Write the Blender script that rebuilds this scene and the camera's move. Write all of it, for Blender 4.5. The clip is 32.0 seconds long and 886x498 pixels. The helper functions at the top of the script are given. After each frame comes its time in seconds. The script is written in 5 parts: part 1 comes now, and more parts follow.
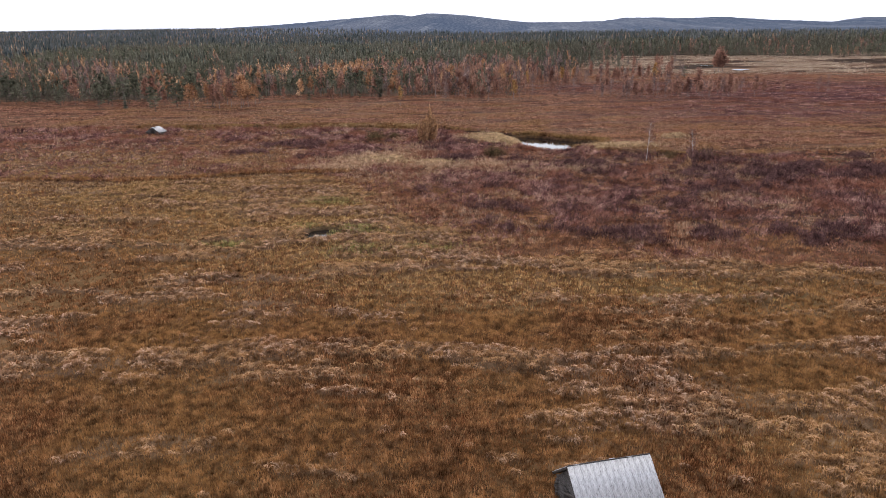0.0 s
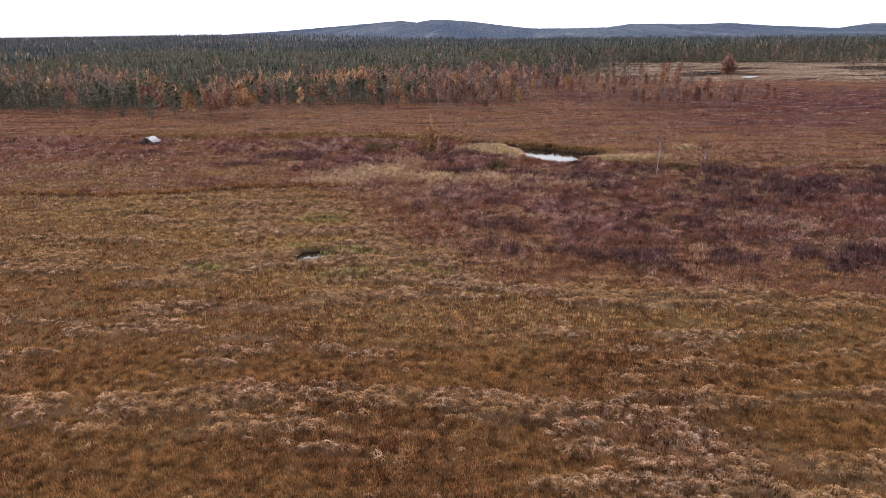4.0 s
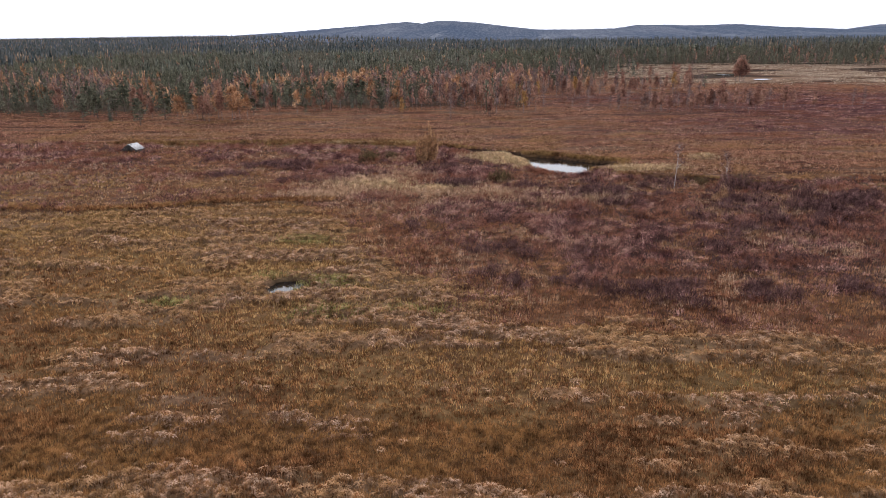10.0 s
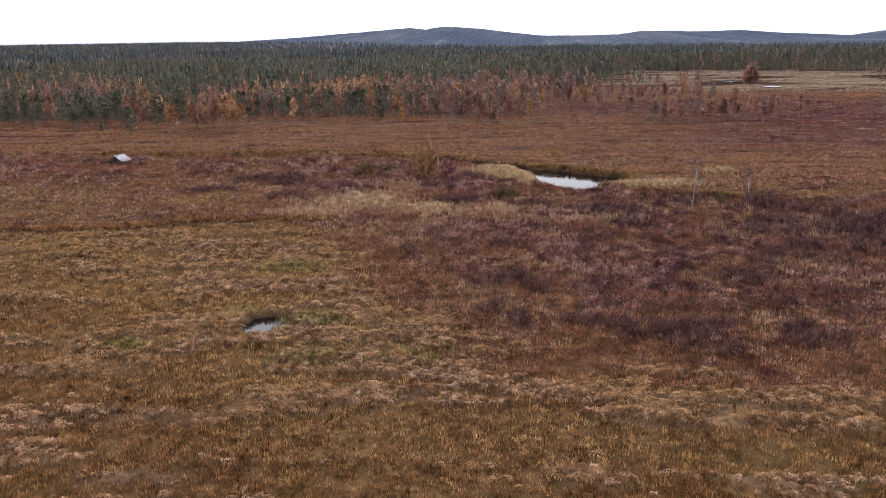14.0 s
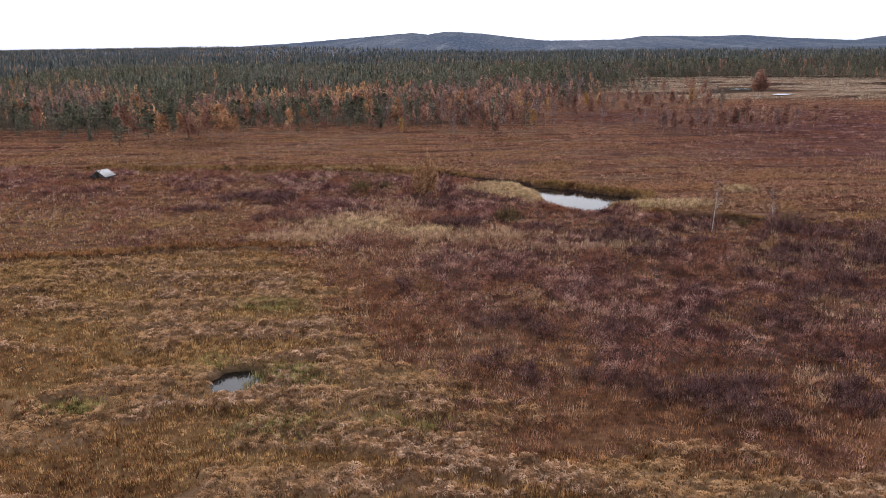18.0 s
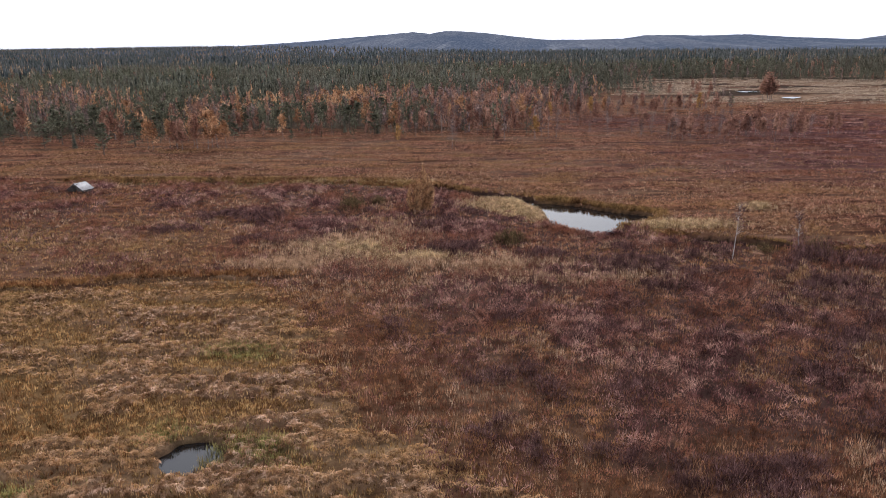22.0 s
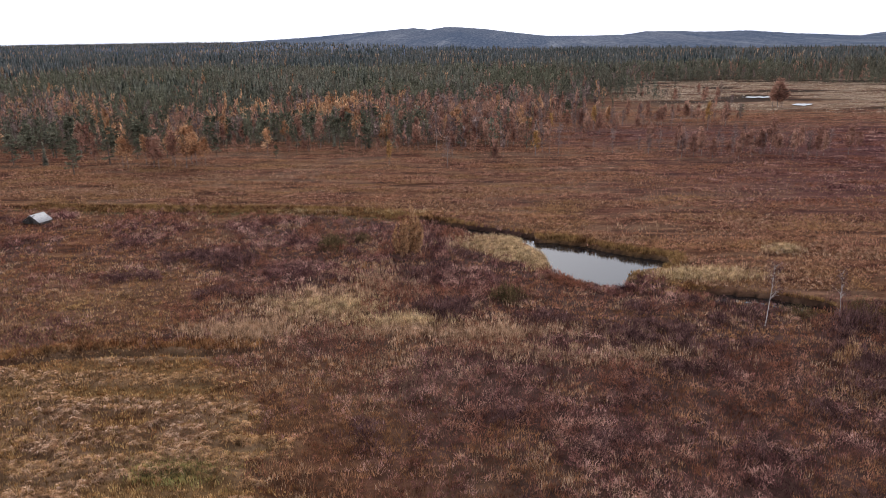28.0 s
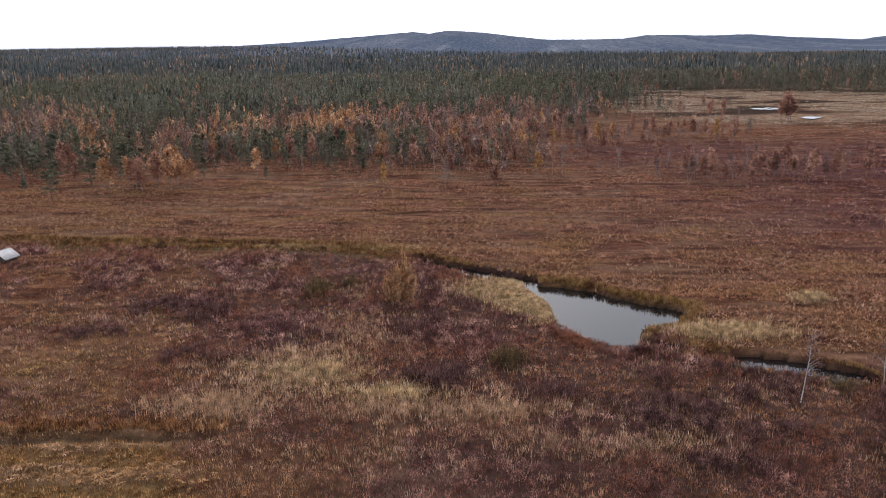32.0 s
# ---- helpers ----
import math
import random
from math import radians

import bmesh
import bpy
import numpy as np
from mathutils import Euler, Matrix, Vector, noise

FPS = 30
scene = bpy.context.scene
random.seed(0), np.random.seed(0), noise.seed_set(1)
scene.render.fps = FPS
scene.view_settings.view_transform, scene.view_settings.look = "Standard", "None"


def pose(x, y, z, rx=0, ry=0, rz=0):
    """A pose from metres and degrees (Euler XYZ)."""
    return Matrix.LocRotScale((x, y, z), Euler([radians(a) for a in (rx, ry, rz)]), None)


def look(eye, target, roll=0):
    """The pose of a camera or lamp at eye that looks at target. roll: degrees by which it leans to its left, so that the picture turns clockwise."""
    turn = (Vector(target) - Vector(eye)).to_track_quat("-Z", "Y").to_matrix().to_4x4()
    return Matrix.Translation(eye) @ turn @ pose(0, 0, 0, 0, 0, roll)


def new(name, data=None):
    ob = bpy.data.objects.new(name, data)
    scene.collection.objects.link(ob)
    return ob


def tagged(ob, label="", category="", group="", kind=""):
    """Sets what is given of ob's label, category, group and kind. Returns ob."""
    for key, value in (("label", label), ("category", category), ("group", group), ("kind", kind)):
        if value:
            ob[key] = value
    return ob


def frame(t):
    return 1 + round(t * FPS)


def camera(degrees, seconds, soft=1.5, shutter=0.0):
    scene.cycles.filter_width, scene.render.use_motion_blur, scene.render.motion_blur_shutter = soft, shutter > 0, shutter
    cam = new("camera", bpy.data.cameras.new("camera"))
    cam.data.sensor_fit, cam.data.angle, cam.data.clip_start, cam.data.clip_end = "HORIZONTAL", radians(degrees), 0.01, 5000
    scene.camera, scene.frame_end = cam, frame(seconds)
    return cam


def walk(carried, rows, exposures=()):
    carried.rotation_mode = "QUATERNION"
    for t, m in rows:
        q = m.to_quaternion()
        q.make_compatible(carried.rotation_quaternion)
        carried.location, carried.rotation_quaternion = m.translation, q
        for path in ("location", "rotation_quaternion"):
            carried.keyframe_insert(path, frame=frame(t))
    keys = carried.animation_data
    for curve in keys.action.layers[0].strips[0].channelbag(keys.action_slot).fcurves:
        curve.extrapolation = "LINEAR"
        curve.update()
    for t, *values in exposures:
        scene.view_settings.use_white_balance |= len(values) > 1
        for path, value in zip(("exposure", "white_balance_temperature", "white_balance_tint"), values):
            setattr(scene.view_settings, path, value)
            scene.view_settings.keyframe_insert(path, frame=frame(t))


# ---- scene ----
cam = camera(64.0, 32.0, soft=0.65)
PATH = [
    (0, (-0.420, 5.639, 25.506), (-0.5548, 7.5422, 24.9062), -0.60),
    (1, (-0.352, 7.343, 25.611), (-0.4914, 9.2479, 25.0176), -0.60),
    (2, (-0.276, 8.885, 25.713), (-0.4195, 10.7910, 25.1241), -0.60),
    (3, (-0.184, 10.347, 25.789), (-0.3301, 12.2536, 25.2025), -0.60),
    (5.5, (0.076, 14.431, 25.723), (-0.0767, 16.3380, 25.1401), -0.60),
    (7, (0.215, 17.157, 25.675), (0.0594, 19.0637, 25.0912), -0.60),
    (9, (0.374, 21.166, 25.654), (0.2129, 23.0723, 25.0709), -0.60),
    (11, (0.416, 25.402, 25.647), (0.2493, 27.3091, 25.0679), -0.60),
    (13, (0.284, 29.809, 25.686), (0.1126, 31.7179, 25.1144), -0.60),
    (14.5, (0.141, 33.237, 25.787), (-0.0334, 35.1479, 25.2230), -0.60),
    (16.5, (-0.010, 37.756, 26.198), (-0.1882, 39.6688, 25.6417), -0.60),
    (18, (-0.090, 41.212, 26.651), (-0.2702, 43.1252, 26.0963), -0.60),
    (19, (-0.117, 43.525, 26.986), (-0.2989, 45.4381, 26.4320), -0.60),
    (20, (-0.127, 45.879, 27.314), (-0.3094, 47.7919, 26.7595), -0.60),
    (21, (-0.122, 48.300, 27.620), (-0.3057, 50.2126, 27.0649), -0.60),
    (22, (-0.103, 50.733, 27.935), (-0.2872, 52.6450, 27.3780), -0.60),
    (23, (-0.064, 53.128, 28.303), (-0.2498, 55.0397, 27.7455), -0.60),
    (24, (-0.007, 55.520, 28.764), (-0.1923, 57.4303, 28.2014), -0.60),
    (25.5, (0.084, 59.155, 29.714), (-0.1016, 61.0645, 29.1489), -0.60),
    (27.5, (0.125, 64.069, 31.491), (-0.0591, 65.9770, 30.9205), -0.60),
    (28, (0.115, 65.363, 31.927), (-0.0691, 67.2716, 31.3584), -0.60),
    (29, (0.058, 68.062, 32.797), (-0.1263, 69.9708, 32.2287), -0.60),
    (30, (-0.021, 70.750, 33.669), (-0.2050, 72.6591, 33.1019), -0.60),
    (31, (-0.086, 73.420, 34.525), (-0.2703, 75.3296, 33.9593), -0.60),
    (32, (-0.120, 76.086, 35.345), (-0.3050, 77.9969, 34.7844), -0.60),
]
walk(cam, [(t, look(eye, target, roll)) for t, eye, target, roll in PATH], [(0, 0.23), (9, 0.17), (18, 0.1), (25, 0.08), (32, 0.06)])

# ---- world and light ----
SUN_ELEVATION, SUN_AZIMUTH = radians(26), radians(-9)
world = bpy.data.worlds.new("overcast_sky")
scene.world = world
world.use_nodes = True
wn, wl = world.node_tree.nodes, world.node_tree.links
sky = wn.new("ShaderNodeTexSky")
sky.sky_type, sky.sun_disc = "NISHITA", False
sky.sun_elevation, sky.sun_rotation = SUN_ELEVATION, SUN_AZIMUTH
sky.air_density, sky.dust_density, sky.ozone_density = 1.0, 5.0, 1.0
# a closed layer of white cloud, brighter where the sun stands behind it
grey = wn.new("ShaderNodeHueSaturation")
grey.inputs["Saturation"].default_value = 0.45
wl.new(sky.outputs["Color"], grey.inputs["Color"])
cloud = wn.new("ShaderNodeMix")
cloud.data_type = "RGBA"
cloud.inputs[0].default_value = 0.88
wl.new(grey.outputs["Color"], cloud.inputs[6])
cloud.inputs[7].default_value = (8.2, 8.6, 10.1, 1)
wl.new(cloud.outputs[2], wn["Background"].inputs["Color"])
wn["Background"].inputs["Strength"].default_value = 0.13

sun = bpy.data.lights.new("sun", "SUN")
sun.energy, sun.angle, sun.color = 2.4, radians(12), (1.0, 0.95, 0.88)
sun_lamp = new("sun", sun)
sun_lamp.matrix_world = look((0, 0, 0), (-math.sin(SUN_AZIMUTH) * math.cos(SUN_ELEVATION), -math.cos(SUN_AZIMUTH) * math.cos(SUN_ELEVATION), -math.sin(SUN_ELEVATION)))


# ---- materials ----
def ramp(nodes, links, value, stops):
    node = nodes.new("ShaderNodeValToRGB")
    while len(node.color_ramp.elements) < len(stops):
        node.color_ramp.elements.new(0.5)
    for element, (at, color) in zip(node.color_ramp.elements, stops):
        element.position, element.color = at, (*color, 1)
    links.new(value, node.inputs["Fac"])
    return node.outputs["Color"]


def noise_of(nodes, links, coord, scale, detail=3.0, rough=0.55):
    node = nodes.new("ShaderNodeTexNoise")
    node.inputs["Scale"].default_value, node.inputs["Detail"].default_value = scale, detail
    node.inputs["Roughness"].default_value = rough
    links.new(coord, node.inputs["Vector"])
    return node.outputs["Fac"]


def blend(nodes, links, fac, a, b, how="MIX"):
    node = nodes.new("ShaderNodeMix")
    node.data_type, node.blend_type = "RGBA", how
    for socket, value in ((node.inputs[0], fac), (node.inputs[6], a), (node.inputs[7], b)):
        if isinstance(value, (int, float)):
            socket.default_value = value
        elif isinstance(value, tuple):
            socket.default_value = (*value, 1)
        else:
            links.new(value, socket)
    return node.outputs[2]


def spread(nodes, links, value, low, high):
    node = nodes.new("ShaderNodeMapRange")
    node.inputs[1].default_value, node.inputs[2].default_value = low, high
    links.new(value, node.inputs[0])
    return node.outputs[0]


def plant_material(name, stops, patch=None, patch_scale=0.12, glow_through=0.3, by="island", clump_scale=0.8, clumping=0.5):
    """Colour by blade or plant, patches of a second tint over the land, light that shines through."""
    m = bpy.data.materials.new(name)
    m.use_nodes = True
    n, l = m.node_tree.nodes, m.node_tree.links
    n.remove(n["Principled BSDF"])
    if by == "island":
        rnd = n.new("ShaderNodeNewGeometry").outputs["Random Per Island"]
    else:
        rnd = n.new("ShaderNodeObjectInfo").outputs["Random"]
    place = n.new("ShaderNodeNewGeometry").outputs["Position"]
    clump = spread(n, l, noise_of(n, l, place, clump_scale, 3.0, 0.6), 0.3, 0.7)
    both = n.new("ShaderNodeMix")
    both.inputs[0].default_value = clumping
    l.new(rnd, both.inputs[2])
    l.new(clump, both.inputs[3])
    color = ramp(n, l, spread(n, l, both.outputs[0], 0.2, 0.8), stops)
    if patch:
        fac = spread(n, l, noise_of(n, l, place, patch_scale, 4.0), 0.44, 0.58)
        color = blend(n, l, fac, color, blend(n, l, 0.7, color, patch))
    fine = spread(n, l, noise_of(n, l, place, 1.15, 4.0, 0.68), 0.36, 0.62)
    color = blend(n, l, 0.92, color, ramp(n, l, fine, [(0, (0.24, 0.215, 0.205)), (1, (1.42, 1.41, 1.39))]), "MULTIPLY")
    diffuse, back, mix = n.new("ShaderNodeBsdfDiffuse"), n.new("ShaderNodeBsdfTranslucent"), n.new("ShaderNodeMixShader")
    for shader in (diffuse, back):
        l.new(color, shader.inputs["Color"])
    mix.inputs[0].default_value = glow_through
    l.new(diffuse.outputs[0], mix.inputs[1])
    l.new(back.outputs[0], mix.inputs[2])
    l.new(mix.outputs[0], n["Material Output"].inputs["Surface"])
    return m


def solid_material(name, stops, scale=(1, 1, 1), grain=6.0, rough=0.85, bump=0.3, metal=0.0, by_object=0.0, spec=0.3):
    m = bpy.data.materials.new(name)
    m.use_nodes = True
    n, l = m.node_tree.nodes, m.node_tree.links
    b = n["Principled BSDF"]
    coord, mapping = n.new("ShaderNodeTexCoord"), n.new("ShaderNodeMapping")
    mapping.inputs["Scale"].default_value = scale
    shift = n.new("ShaderNodeVectorMath")
    l.new(coord.outputs["Object"], shift.inputs[0])
    own = n.new("ShaderNodeMath")
    own.operation, own.inputs[1].default_value = "MULTIPLY", 40.0
    l.new(n.new("ShaderNodeObjectInfo").outputs["Random"], own.inputs[0])
    l.new(own.outputs[0], shift.inputs[1])
    l.new(shift.outputs[0], mapping.inputs["Vector"])
    value = noise_of(n, l, mapping.outputs[0], grain, 5.0)
    color = ramp(n, l, value, stops)
    stain = spread(n, l, noise_of(n, l, coord.outputs["Object"], grain * 0.17, 3.0), 0.35, 0.7)
    color = blend(n, l, 0.5, color, ramp(n, l, stain, [(0, (0.55, 0.55, 0.55)), (1, (1, 1, 1))]), "MULTIPLY")
    if by_object:
        rnd = n.new("ShaderNodeObjectInfo").outputs["Random"]
        color = blend(n, l, by_object, color, ramp(n, l, rnd, [(0, (0.45, 0.43, 0.42)), (1, (1, 1, 1))]), "MULTIPLY")
    l.new(color, b.inputs["Base Color"])
    b.inputs["Roughness"].default_value, b.inputs["Metallic"].default_value = rough, metal
    b.inputs["Specular IOR Level"].default_value = spec
    node = n.new("ShaderNodeBump")
    node.inputs["Strength"].default_value, node.inputs["Distance"].default_value = bump, 0.02
    l.new(value, node.inputs["Height"])
    l.new(node.outputs[0], b.inputs["Normal"])
    return m


def ground_material():
    m = bpy.data.materials.new("bog_ground")
    m.use_nodes = True
    n, l = m.node_tree.nodes, m.node_tree.links
    b = n["Principled BSDF"]
    place = n.new("ShaderNodeNewGeometry").outputs["Position"]

    def zone(name):
        node = n.new("ShaderNodeAttribute")
        node.attribute_name = name
        return node.outputs["Fac"]

    broad = spread(n, l, noise_of(n, l, place, 0.07, 5.0), 0.35, 0.65)
    mid = spread(n, l, noise_of(n, l, place, 0.45, 5.0), 0.3, 0.7)
    fine = noise_of(n, l, place, 2.6, 5.0, 0.65)
    meadow = blend(n, l, broad, ramp(n, l, mid, [(0, (0.07, 0.032, 0.015)), (1, (0.19, 0.098, 0.048))]),
                   ramp(n, l, mid, [(0, (0.1, 0.055, 0.022)), (1, (0.24, 0.145, 0.062))]))
    squash = n.new("ShaderNodeMapping")
    squash.inputs["Scale"].default_value = (0.2, 1, 1)
    l.new(place, squash.inputs["Vector"])
    strings = spread(n, l, noise_of(n, l, squash.outputs[0], 0.5, 6.0, 0.7), 0.38, 0.62)
    heath = blend(n, l, broad, ramp(n, l, strings, [(0, (0.035, 0.012, 0.009)), (0.5, (0.1, 0.037, 0.022)), (1, (0.2, 0.088, 0.05))]),
                  ramp(n, l, strings, [(0, (0.045, 0.018, 0.01)), (0.5, (0.11, 0.05, 0.026)), (1, (0.2, 0.11, 0.058))]))
    # floor under the shrubs, coloured dark to stand for deep shade
    shrub = ramp(n, l, mid, [(0, (0.035, 0.019, 0.016)), (1, (0.105, 0.055, 0.043))])
    # straw colour on the ridge tops only, so the gaps look shaded
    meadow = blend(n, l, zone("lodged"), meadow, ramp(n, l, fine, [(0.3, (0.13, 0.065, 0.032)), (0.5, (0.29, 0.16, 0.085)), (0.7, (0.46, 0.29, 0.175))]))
    color = blend(n, l, zone("heath"), meadow, heath)
    color = blend(n, l, zone("shrub"), color, shrub)
    color = blend(n, l, zone("purple"), color, ramp(n, l, mid, [(0, (0.045, 0.018, 0.021)), (1, (0.13, 0.052, 0.05))]))
    color = blend(n, l, zone("pale"), color, ramp(n, l, mid, [(0, (0.07, 0.038, 0.023)), (1, (0.36, 0.235, 0.155))]))
    color = blend(n, l, zone("green"), color, ramp(n, l, mid, [(0, (0.05, 0.045, 0.02)), (1, (0.13, 0.11, 0.045))]))
    color = blend(n, l, zone("forest"), color, ramp(n, l, mid, [(0, (0.03, 0.024, 0.016)), (1, (0.1, 0.062, 0.04))]))
    color = blend(n, l, zone("mud"), color, (0.02, 0.013, 0.009))
    color = blend(n, l, 0.6, color, ramp(n, l, fine, [(0.3, (0.35, 0.35, 0.35)), (0.65, (1.05, 1.05, 1.05))]), "MULTIPLY")
    l.new(color, b.inputs["Base Color"])
    b.inputs["Roughness"].default_value = 0.95
    b.inputs["Specular IOR Level"].default_value = 0.02
    bump = n.new("ShaderNodeBump")
    bump.inputs["Strength"].default_value, bump.inputs["Distance"].default_value = 0.9, 0.25
    l.new(fine, bump.inputs["Height"])
    l.new(bump.outputs[0], b.inputs["Normal"])
    return m


def water_material():
    m = bpy.data.materials.new("bog_water")
    m.use_nodes = True
    n, l = m.node_tree.nodes, m.node_tree.links
    b = n["Principled BSDF"]
    b.inputs["Base Color"].default_value = (0.009, 0.009, 0.01, 1)
    b.inputs["Roughness"].default_value = 0.04
    b.inputs["IOR"].default_value = 1.55
    b.inputs["Specular IOR Level"].default_value = 0.5
    place = n.new("ShaderNodeNewGeometry").outputs["Position"]
    bump = n.new("ShaderNodeBump")
    bump.inputs["Strength"].default_value, bump.inputs["Distance"].default_value = 0.06, 0.02
    l.new(noise_of(n, l, place, 1.6, 3.0), bump.inputs["Height"])
    l.new(bump.outputs[0], b.inputs["Normal"])
    return m


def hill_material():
    m = bpy.data.materials.new("hazed_far_hills")
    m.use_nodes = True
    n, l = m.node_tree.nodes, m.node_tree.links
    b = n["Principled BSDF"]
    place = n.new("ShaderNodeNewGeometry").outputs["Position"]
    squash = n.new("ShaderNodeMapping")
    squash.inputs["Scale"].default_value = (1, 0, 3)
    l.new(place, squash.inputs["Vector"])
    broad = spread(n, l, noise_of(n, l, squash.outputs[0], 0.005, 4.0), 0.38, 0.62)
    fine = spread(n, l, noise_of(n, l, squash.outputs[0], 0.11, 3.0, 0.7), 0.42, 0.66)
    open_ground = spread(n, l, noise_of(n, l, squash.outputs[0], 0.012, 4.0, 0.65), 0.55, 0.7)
    # blue-grey tones paint the haze of distance into the hills' colour
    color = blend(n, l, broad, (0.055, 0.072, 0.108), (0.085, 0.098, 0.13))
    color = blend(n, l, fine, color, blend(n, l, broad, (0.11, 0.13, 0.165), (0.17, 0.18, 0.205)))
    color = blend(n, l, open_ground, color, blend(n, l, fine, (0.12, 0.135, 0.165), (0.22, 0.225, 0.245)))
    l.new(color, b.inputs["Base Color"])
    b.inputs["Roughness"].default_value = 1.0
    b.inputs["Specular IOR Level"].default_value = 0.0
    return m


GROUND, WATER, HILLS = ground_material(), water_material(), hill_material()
SEDGE = plant_material("sedge_blades", [(0.05, (0.1, 0.04, 0.016)), (0.5, (0.29, 0.13, 0.058)), (0.95, (0.47, 0.265, 0.13))], (0.37, 0.205, 0.082), 0.06, clumping=0.42)
TUSSOCK = plant_material("tussock_felt", [(0.05, (0.17, 0.082, 0.042)), (0.5, (0.36, 0.205, 0.122)), (0.95, (0.57, 0.385, 0.27))], (0.39, 0.22, 0.1), 0.07, 0.15, clump_scale=1.5, clumping=0.85)
GOLD = plant_material("golden_sedge_blades", [(0.05, (0.17, 0.085, 0.03)), (0.5, (0.45, 0.27, 0.12)), (0.95, (0.6, 0.41, 0.2))], None, 0.06, clumping=0.45)
MOUND = plant_material("bright_sedge", [(0.05, (0.28, 0.175, 0.08)), (0.5, (0.58, 0.43, 0.255)), (0.95, (0.8, 0.63, 0.38))], None, 0.1, 0.25, clumping=0.35)
MAT = plant_material("matted_straw", [(0.05, (0.13, 0.07, 0.035)), (0.5, (0.34, 0.2, 0.105)), (0.95, (0.54, 0.36, 0.21))], (0.4, 0.25, 0.1), 0.07, 0.2, clumping=0.5)
HEATH = plant_material("heath_twigs", [(0.05, (0.08, 0.032, 0.022)), (0.5, (0.4, 0.2, 0.14)), (0.95, (0.47, 0.27, 0.18))], (0.4, 0.205, 0.115), 0.05, clump_scale=0.5, clumping=0.7)
MARSH = plant_material("bleached_cotton_grass", [(0.05, (0.2, 0.13, 0.09)), (0.5, (0.45, 0.34, 0.25)), (0.95, (0.7, 0.58, 0.45))], None, 0.1, 0.2, clump_scale=0.1, clumping=0.4)
REED = plant_material("pale_reed", [(0.05, (0.2, 0.12, 0.07)), (0.5, (0.48, 0.31, 0.2)), (0.95, (0.72, 0.52, 0.37))], (0.5, 0.33, 0.215), 0.08, clumping=0.5)
TWIG = plant_material("dwarf_shrub_twigs", [(0.05, (0.055, 0.022, 0.024)), (0.5, (0.25, 0.117, 0.108)), (0.95, (0.6, 0.37, 0.3))], (0.29, 0.12, 0.066), 0.09, 0.2, clump_scale=0.38, clumping=0.72)
RUST = plant_material("rusty_heath_grass", [(0.05, (0.08, 0.028, 0.016)), (0.5, (0.29, 0.13, 0.072)), (0.95, (0.5, 0.29, 0.175))], (0.38, 0.2, 0.095), 0.08, clump_scale=0.38, clumping=0.68)
BANK = plant_material("bank_sedge_blades", [(0.05, (0.075, 0.035, 0.016)), (0.5, (0.23, 0.118, 0.052)), (0.95, (0.43, 0.27, 0.13))], (0.32, 0.2, 0.085), 0.12)
GREEN = plant_material("green_grass", [(0, (0.13, 0.12, 0.04)), (0.5, (0.31, 0.285, 0.105)), (1, (0.48, 0.43, 0.19))], (0.36, 0.26, 0.12), 0.3)
WILLOW_DARK = plant_material("dark_willow_twigs", [(0, (0.04, 0.02, 0.022)), (0.5, (0.15, 0.078, 0.072)), (1, (0.3, 0.18, 0.165))], None, 0.1, 0.15)
WILLOW_OLIVE = plant_material("olive_willow_twigs", [(0, (0.05, 0.038, 0.02)), (0.6, (0.14, 0.1, 0.05)), (1, (0.27, 0.19, 0.1))], None, 0.1, 0.2)
WILLOW_ORANGE = plant_material("orange_willow_twigs", [(0, (0.17, 0.075, 0.035)), (0.5, (0.46, 0.265, 0.14)), (1, (0.7, 0.46, 0.27))], None, 0.1, 0.25)
LEAF_ORANGE = plant_material("orange_birch_leaves", [(0, (0.24, 0.118, 0.065)), (0.5, (0.46, 0.25, 0.138)), (1, (0.7, 0.45, 0.27))], None, 0.1, 0.35, clump_scale=0.2, clumping=0.8)
LEAF_RED = plant_material("russet_birch_leaves", [(0, (0.17, 0.085, 0.066)), (0.5, (0.37, 0.2, 0.148)), (1, (0.52, 0.325, 0.24))], None, 0.1, 0.3, clump_scale=0.2, clumping=0.8)
LEAF_YELLOW = plant_material("yellow_birch_leaves", [(0, (0.22, 0.11, 0.045)), (0.5, (0.44, 0.25, 0.1)), (1, (0.62, 0.4, 0.17))], None, 0.1, 0.35)
LEAF_TAN = plant_material("tan_birch_leaves", [(0, (0.16, 0.1, 0.07)), (0.5, (0.32, 0.22, 0.15)), (1, (0.5, 0.37, 0.25))], None, 0.1, 0.3, clump_scale=0.05, clumping=0.5)
LEAF_BARE = plant_material("bare_birch_twigs", [(0, (0.1, 0.068, 0.064)), (0.5, (0.22, 0.155, 0.145)), (1, (0.38, 0.285, 0.25))], None, 0.1, 0.2, clump_scale=0.2)
NEEDLE = plant_material("pine_needles", [(0, (0.06, 0.062, 0.042)), (0.5, (0.145, 0.148, 0.105)), (1, (0.24, 0.23, 0.165))], None, 0.1, 0.35, clump_scale=0.2, clumping=0.6)
SPRUCE = plant_material("spruce_needles", [(0, (0.05, 0.054, 0.04)), (0.5, (0.14, 0.145, 0.112)), (1, (0.25, 0.24, 0.18))], (0.17, 0.145, 0.105), 0.022, 0.15, clump_scale=0.2, clumping=0.8)
# bluer than the near needles: distance haze is put into the colour
FAR_CONIFER = plant_material("hazed_conifer_needles", [(0, (0.032, 0.043, 0.044)), (0.5, (0.082, 0.096, 0.094)), (1, (0.19, 0.195, 0.185))], (0.14, 0.135, 0.118), 0.008, 0.15, clump_scale=0.1, clumping=0.6)
